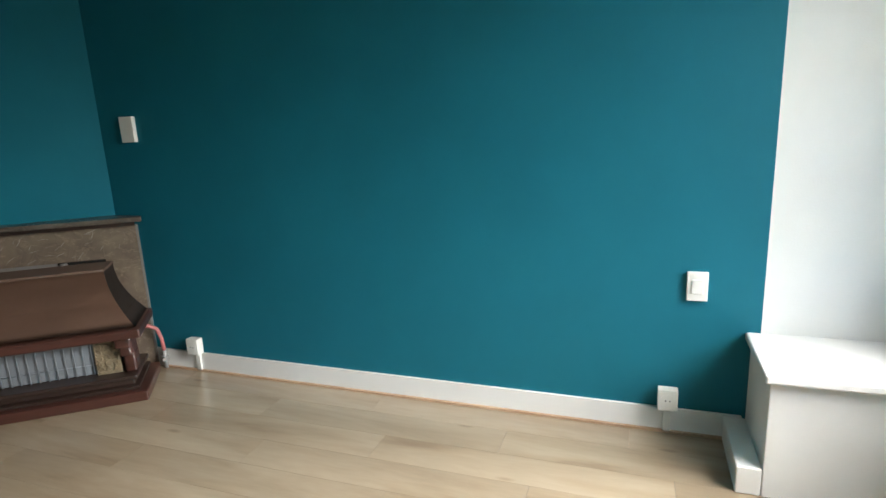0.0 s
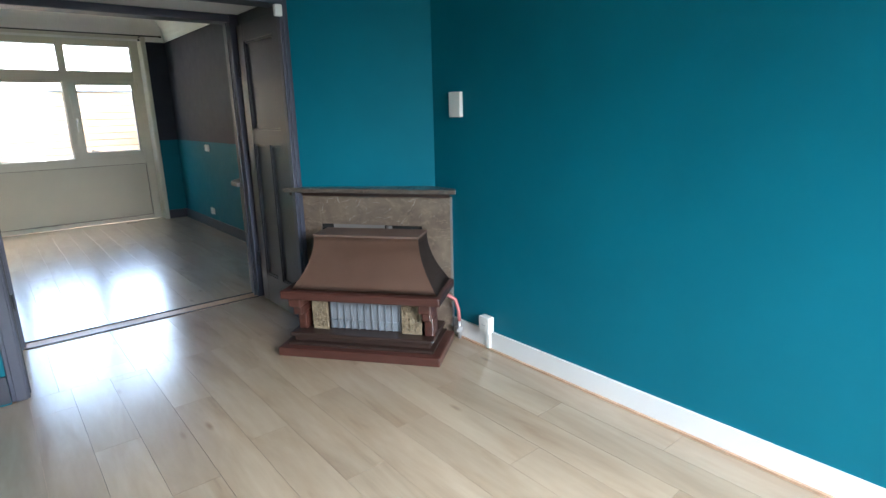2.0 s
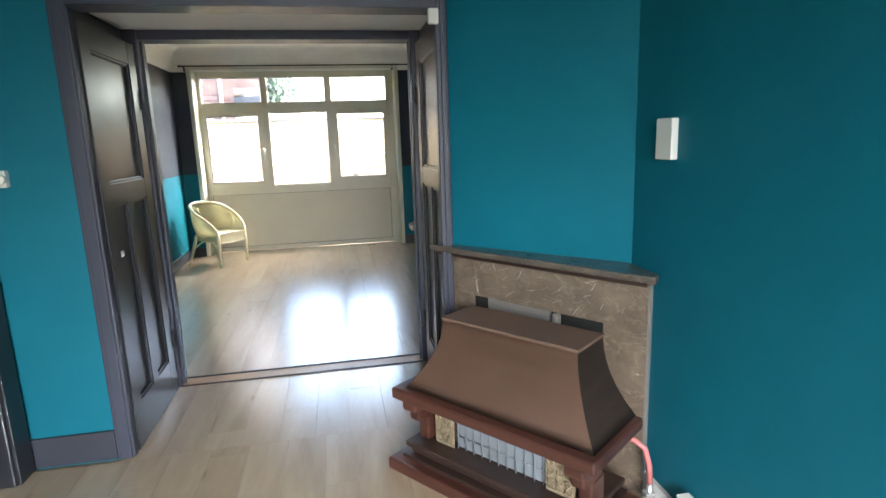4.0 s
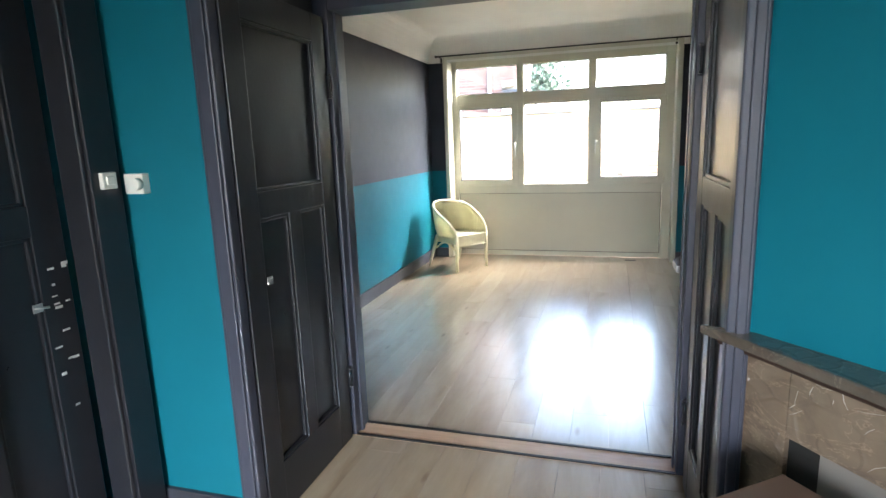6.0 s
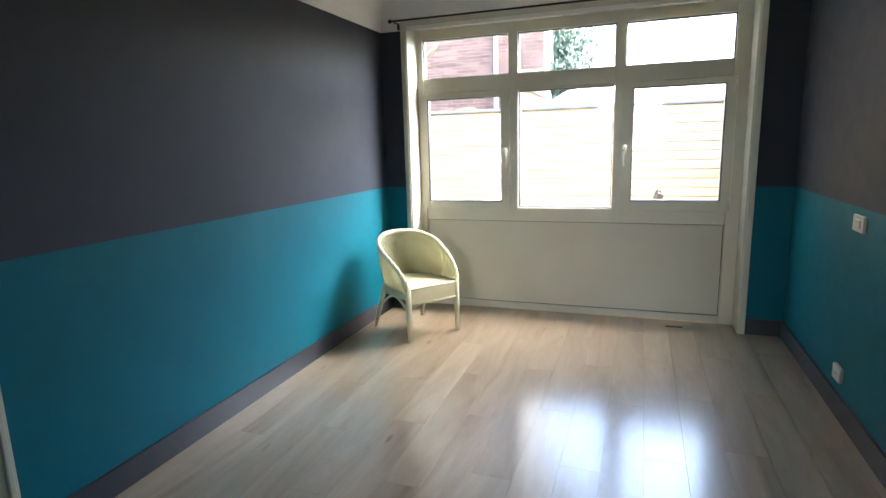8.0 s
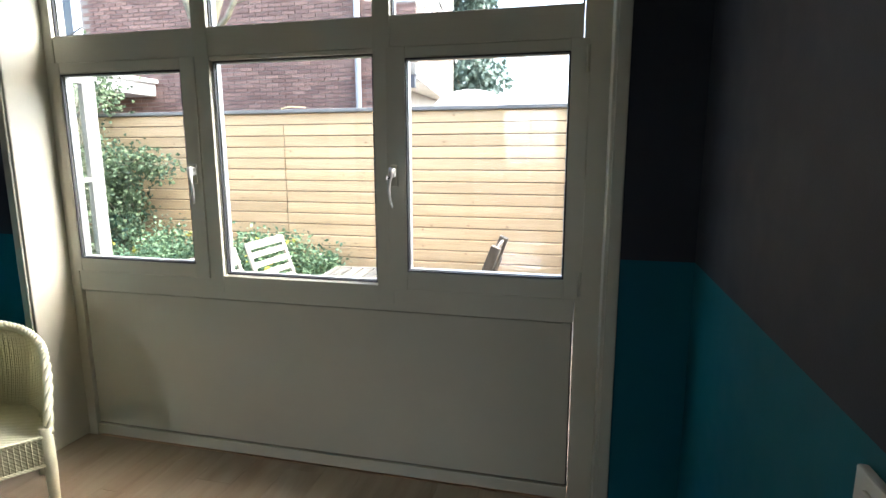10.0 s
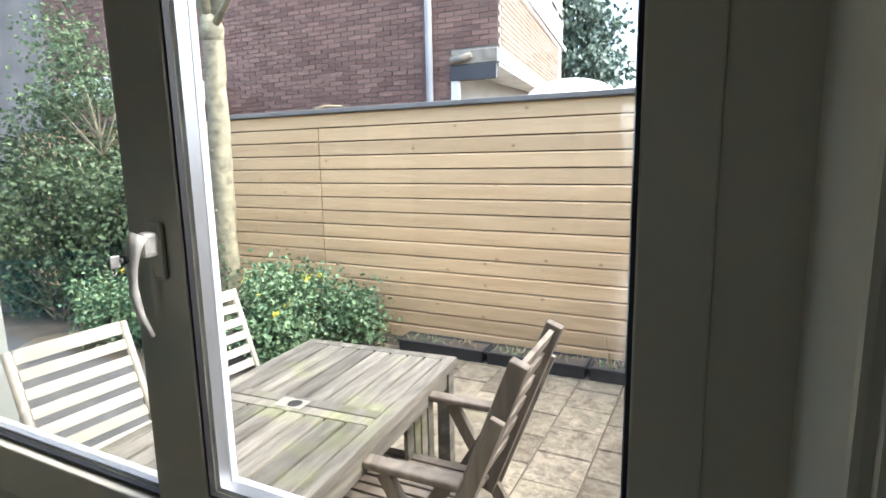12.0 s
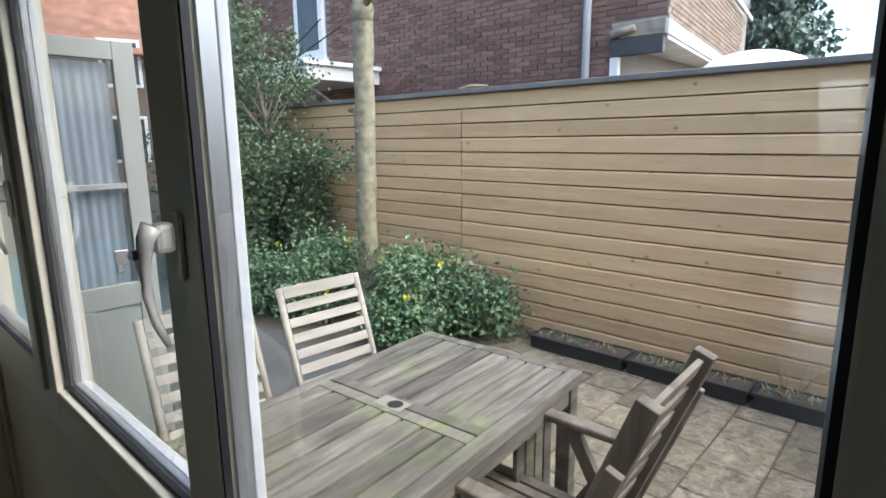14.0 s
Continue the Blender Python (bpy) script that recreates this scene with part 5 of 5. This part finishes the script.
# ---------- garden door standing open ----------
gd = thing("garden_door", pose(-1.0, 8.875, GZ), "pale grey garden door standing open with a curtain behind its panes", "door")
wd = 0.70
bm = bmesh.new()
for a, b in ((0, 0.1), (wd - 0.1, wd)):
    bx(bm, -0.02, 0.02, a, b, 0.02, 2.12, 0.004)
for a, b in ((0.02, 0.16), (0.79, 0.91), (1.40, 1.43), (2.03, 2.12)):
    bx(bm, -0.019, 0.019, 0.1, wd - 0.1, a, b, 0.004)
bx(bm, -0.019, 0.019, wd / 2 - 0.03, wd / 2 + 0.03, 0.16, 0.79, 0.004)
part("frame", bm, M_GDOOR, gd)
for a, b in ((0.1, wd / 2 - 0.03), (wd / 2 + 0.03, wd - 0.1)):
    part("panel", bx(bmesh.new(), -0.008, 0.008, a, b, 0.16, 0.79, 0.002), M_GDOOR, gd)
for a, b in ((0.91, 1.40), (1.43, 2.03)):
    p = part("pane", bx(bmesh.new(), -0.003, 0.003, 0.1, wd - 0.1, a, b), M_GLASS, gd, "clear glass")
    p.visible_shadow = False
bm = bmesh.new()
vs = []
for i in range(61):
    y = 0.22 + 0.37 * i / 60
    xx = -0.045 + 0.006 * math.sin(i * 0.9) + 0.003 * math.sin(i * 0.37)
    vs.append((bm.verts.new((xx, y, 0.85)), bm.verts.new((xx, y, 2.02))))
for a, b in zip(vs, vs[1:]):
    bm.faces.new((a[0], b[0], b[1], a[1])).smooth = True
part("curtain", bm, M_CURTAIN, gd, "thin bluish white curtain")
wall("wall_rear", (-9, XL - T, 8.6, 8.865, -0.3, 2.95), material=M_BASEW, label="white rendered garden wall of the house")
wall("wall_rear", (XR + T, 6.0, 8.6, 8.9, -0.3, 2.95), material=M_BRICKY, label="garden wall of the house")

# ---------- neighbouring house ----------
HY = 14.6
house = thing("brick_house", pose(-0.25, HY, GZ), "dark red brick house behind the fence with a white canopy", "house")
# Wall above the brickwork is unseen; its height blocks sky on the left.
part("wall", prism(bmesh.new(), [(-11.5, 0.012), (-0.82, 0.012), (-0.82, 6.0), (-11.5, 6.0)], 2.70, 9.5), M_MORTAR, house, "recessed grey mortar")
part("parapet", prism(bmesh.new(), [(-0.819, 0.012), (0.0, 0.012), (-0.70, 5.3), (-0.819, 5.3)], 2.70, 3.74), M_MORTAR, house, "brick parapet of the roof terrace")
part("lower_wall", bx(bmesh.new(), -11.5, -0.62, 0.014, 6.0, 0.0, 2.68), M_MORTAR, house)
part("soffit", prism(bmesh.new(), [(-0.62, 0.03), (0.0, 0.03), (-0.76, 5.9), (-1.2, 5.9)], 2.66, 2.70), M_CONC, house, "pale soffit under the overhang")
o = part("slab_edge", bx(bmesh.new(), -0.02, 0.025, -0.01, 6.0, 2.70, 2.85, 0.006), M_PIPEW, house, "pale concrete slab edge")
o.rotation_euler = (0, 0, radians(7.5))
part("blind_box", bx(bmesh.new(), -0.62, -0.02, -0.035, 0.04, 2.52, 2.70, 0.006), M_BOX, house, "dark grey blind box")
bm = bx(bmesh.new(), -0.62, -0.005, -0.02, 0.03, 2.705, 2.875, 0.015)
tube(bm, [(-0.60, -0.05, 2.75), (-0.33, -0.05, 2.80)], [0.05, 0.035], 10)
part("bed_stone", bm, M_STONE, house, "brownish worn bearing stone")
part("pier", bx(bmesh.new(), -0.62, -0.52, -0.02, 0.05, 0, 2.52, 0.004), M_BASEW, house)
part("drainpipe", tube(bmesh.new(), [(-0.9, -0.05, 0.0), (-0.9, -0.05, 9.4)], 0.045, 12), M_PIPEW, house, "grey-white drainpipe")
o = part("railing", bx(bmesh.new(), 0.03, 0.08, 0.4, 6.0, 3.75, 3.83, 0.01), M_PIPEW, house, "white railing cap")
o.rotation_euler = (0, 0, radians(7.5))
for i in range(7):
    part("railing_post", tube(bmesh.new(), [(0.05 - (0.6 + i * 0.8) * 0.131, 0.6 + i * 0.8, 3.82), (0.05 - (0.6 + i * 0.8) * 0.131, 0.6 + i * 0.8, 4.3)], 0.015, 8), M_PIPEW, house)
o = part("handrail", tube(bmesh.new(), [(0.05, 0.4, 4.3), (0.05, 6.0, 4.3)], 0.02, 8), M_BLACK, house, "dark handrail")
o.rotation_euler = (0, 0, radians(7.5))
tw = part("window", bx(bmesh.new(), -0.825, -0.78, 0.5, 2.3, 3.1, 5.2, 0.01), M_BASEW, house, "white terrace door frame")
part("pane", bx(bmesh.new(), -0.78, -0.774, 0.62, 2.18, 3.25, 5.05), M_PANEGREY, tw, "dark terrace door pane")
part("canopy", bx(bmesh.new(), -6.1, -4.53, -1.39, 0.0, 2.50, 2.72, 0.015), M_BASEW, house, "white painted canopy")
part("canopy_edge", bx(bmesh.new(), -6.16, -4.47, -1.45, 0.0, 2.70, 2.77, 0.01), M_BASEW, house)
part("canopy_stay", tube(bmesh.new(), [(-4.9, -0.1, 1.9), (-5.2, -0.9, 2.5)], 0.02, 8), M_PIPEW, house)
hw = part("window", bx(bmesh.new(), -6.75, -5.9, -0.05, 0.04, 3.05, 4.75, 0.01), M_BASEW, house, "white window frame")
part("pane", bx(bmesh.new(), -6.62, -6.03, -0.056, -0.05, 3.2, 4.62), M_PANEGREY, hw, "dark window pane")
part("sill", bx(bmesh.new(), -6.82, -5.83, -0.12, 0.0, 2.98, 3.05, 0.006), M_BASEW, hw)
for k, (a, b) in enumerate((((-7.2, -0.5, 2.9), (-5.6, -0.3, 3.6)), ((-7.4, -0.6, 2.75), (-5.2, -0.2, 3.45)))):
    part("cable", tube(bmesh.new(), [a, ((a[0] + b[0]) / 2, (a[1] + b[1]) / 2, (a[2] + b[2]) / 2 - 0.08), b], 0.012, 5), M_BLACK, house)
part("roof", prism(bmesh.new(), [(-11.7, -0.2), (0.2, -0.2), (0.2, 6.2), (-11.7, 6.2)], 9.5, 9.75), M_TILE, house)


def bricks_joined(spots, size, parent, material, rot=False):
    """Many bricks in one mesh."""
    verts, faces = [], []
    lx, ly, lz = size
    for x, y, z, *cut in spots:
        lx = cut[0] if cut else size[0]
        b = len(verts)
        j = random.uniform(-0.003, 0.003)
        for dz in (0, lz):
            verts += [(x, y + j, z + dz), (x + lx, y + j, z + dz), (x + lx, y + ly, z + dz), (x, y + ly, z + dz)]
        faces += [(b, b + 1, b + 5, b + 4), (b + 1, b + 2, b + 6, b + 5), (b + 3, b, b + 4, b + 7), (b + 4, b + 5, b + 6, b + 7), (b + 3, b + 2, b + 1, b)]
    me = bpy.data.meshes.new("bricks")
    me.from_pydata(verts, [], faces)
    me.materials.append(material)
    o = tagged(new("bricks", me), kind="stuff")
    o.parent = parent
    return o


near, far = [], []
for r in range(62):
    z = 1.72 + r * 0.0625
    for c in range(40):
        x = -9.0 + c * 0.225 + (0.1125 if r % 2 else 0)
        low = z < 2.86
        if x > (-0.62 if low else 0.0) - 0.05:
            continue
        if x > (-0.62 if low else 0.0) - 0.214 and z < 3.70:
            far.append((x, 0.0, z, (-0.62 if low else 0.0) - x - 0.004))
            continue
        if x > -0.85 and z > 3.70:
            continue
        if -6.95 < x < -5.85 and 2.9 < z < 4.8:
            continue
        (near if x > -3.2 and 1.95 < z < 3.3 else far).append((x, 0.0, z))
brick_me = bpy.data.meshes.new("brick")
bm = bx(bmesh.new(), 0, 0.212, 0, 0.05, 0, 0.052)
bm.to_mesh(brick_me)
bm.free()
brick_me.materials.append(M_BRICK)
far += near[300:]
bricks_joined(far, (0.212, 0.05, 0.052), house, M_BRICK)
side = [(0.012 - 0.05, 0.02 + c * 0.225 + (0.1125 if r % 2 else 0), 2.86 + r * 0.0625) for r in range(14) for c in range(23)]
o = bricks_joined(side, (0.05, 0.212, 0.052), house, M_BRICKY)
o.rotation_euler = (0, 0, radians(7.5))

# white dome behind the fence, far trees and houses
e = thing("roof_dome", pose(0.37, 15.6, GZ), "pale translucent dome on a flat roof behind the fence", "dome")
bm = bmesh.new()
rings = []
for i in range(8):
    a = math.pi / 2 * i / 8
    rings.append([bm.verts.new((0.62 * math.cos(a) * math.cos(t), 0.62 * math.cos(a) * math.sin(t), 2.25 + 0.32 * math.sin(a))) for t in [2 * math.pi * k / 24 for k in range(24)]])
for a, b in zip(rings, rings[1:]):
    for k in range(24):
        bm.faces.new((a[k], a[(k + 1) % 24], b[(k + 1) % 24], b[k])).smooth = True
bm.faces.new(rings[-1])
part("dome", bm, M_BASEW, e)
part("curb", bx(bmesh.new(), -0.66, 0.66, -0.66, 0.66, 0, 2.25, 0.01), M_CONC, e, "pale upstand")

conifer = thing("tree", pose(-1.45, 22.6, GZ), "dense bluish evergreen tree beyond the balcony", "tree")
part("trunk", tube(bmesh.new(), [(0, 0, 0), (0, 0, 6.5)], [0.2, 0.06], 10), M_BARK, conifer)
bm = bmesh.new()
pts = []
for i in range(13000):
    t = random.random()
    z = 2.0 + 5.5 * t
    r = (1.55 - 1.0 * t ** 2) * (0.75 + 0.25 * math.sin(7 * t + 3 * math.sin(11 * t)))
    a = random.uniform(0, 6.283)
    k = random.uniform(0.5, 1.05)
    pts.append((r * k * math.cos(a) * (1 + 0.2 * math.sin(5 * a)), r * k * math.sin(a), z + random.gauss(0, 0.1)))
leaves(bm, pts, 0.135, 1.2, 1.6)
part("crown", bm, M_LEAFB, conifer)


def far_house(m, w, d, h, label):
    e = thing("row_house", m, label, "house")
    part("wall", bx(bmesh.new(), -w / 2, w / 2, 0, d, 0, h), M_BRICKY, e)
    bm = prism(bmesh.new(), [(-w / 2 - .2, -0.3), (w / 2 + .2, -0.3), (w / 2 + .2, d + .3), (-w / 2 - .2, d + .3)], h, h + 0.05)
    a = [bm.verts.new((s * (w / 2 + .2), y, z)) for s in (-1, 1) for y, z in ((-0.3, h + 0.051), (d / 2, h + 2.6), (d + 0.3, h + 0.051))]
    for f in ((0, 3, 4, 1), (1, 4, 5, 2), (0, 1, 2), (3, 5, 4)):
        bm.faces.new([a[i] for i in f])
    part("roof", bm, M_TILE, e, "orange tiled roof")
    for i in range(3):
        for z in (1.0, 3.4):
            x = -w / 2 + w * (i + 0.5) / 3
            wnd = part("window", bx(bmesh.new(), x - 0.6, x + 0.6, -0.04, 0.05, z, z + 1.5, 0.01), M_BASEW, e, "white window frame")
            part("pane", bx(bmesh.new(), x - 0.5, x + 0.5, -0.05, -0.04, z + 0.1, z + 1.4), M_PANEGREY, wnd, "dark pane")
    return e


far_house(pose(-19, 12.5, GZ, 0, 0, 72), 9, 6, 4.4, "distant brick row house with an orange tiled roof")
far_house(pose(2.5, -22.0, -0.2, 0, 0, 180), 12, 6, 5.0, "brick row house across the street")

# a neighbour's low shed wall closing the garden
wall("wall_garden", (3.4, 3.6, 8.9, 12.6, GZ, 2.0), material=M_FENCE, label="board wall at the side of the garden")

# ---------- pieces of floor, paving and brickwork ----------
pm = {}


def plank_mesh(w, l):
    k = (round(w, 3), round(l, 3))
    if k not in pm:
        bm = bx(bmesh.new(), -w / 2, w / 2, -l / 2, l / 2, -0.016, 0)
        me = bpy.data.meshes.new("plank")
        bm.to_mesh(me)
        bm.free()
        me.materials.append(M_FLOOR)
        pm[k] = me
    return pm[k]


def planks(x0, x1, y0, y1):
    w, l = 0.191, 1.285
    c = 0
    x = x0
    while x < x1 - 0.01:
        ww = min(w, x1 - x)
        y = y0 - (c * 0.43 % 1.0) * l
        while y < y1:
            a, b = max(y, y0), min(y + l, y1)
            if b - a > 0.02:
                o = new("plank", plank_mesh(ww - 0.0012, b - a - 0.0012))
                o.parent = floor
                o.location = (x + ww / 2, (a + b) / 2, 0)
            y += l
        x += w
        c += 1


planks(XF - 0.02, XR, -1.9, Y1)
planks(0.2, 1.92, Y1, 3.965)
planks(XL - 0.02, XR, 4.12, 8.75)
part("threshold", bx(bmesh.new(), 0.2, 1.92, 3.966, 4.119, -0.016, 0.001), M_SILLW, floor, "pinkish wooden threshold strip between the rails")

pave = wall("pavement", (-0.75, 3.4, 8.95, 12.42, GZ - 0.03, GZ - 0.008), material=M_SOIL, label="worn concrete garden paving with mossy joints")
slab_me = bpy.data.meshes.new("slab")
bm = bx(bmesh.new(), 0.004, 0.296, 0.004, 0.296, -0.03, 0)
bmesh.ops.bevel(bm, geom=[ed for ed in bm.edges if all(v.co.z > -0.001 for v in ed.verts)], offset=0.006, segments=1, affect='EDGES')
bm.to_mesh(slab_me)
bm.free()
slab_me.materials.append(M_PAVE)
for i in range(14):
    for j in range(11):
        x = -0.75 + i * 0.3
        y = 9.0 + j * 0.3 + (0.15 if i % 2 else 0)
        if y > 12.0:
            continue
        o = new("slab", slab_me)
        o.parent = pave
        o.location = (x, y, GZ + random.uniform(-0.004, 0.004))
        o.rotation_euler = (random.uniform(-.008, .008), random.uniform(-.008, .008), random.uniform(-.006, .006))
for x, y, z in near[:300]:
    o = new("brick", brick_me)
    o.parent = house
    o.location = (x, y + random.uniform(-0.004, 0.004), z)
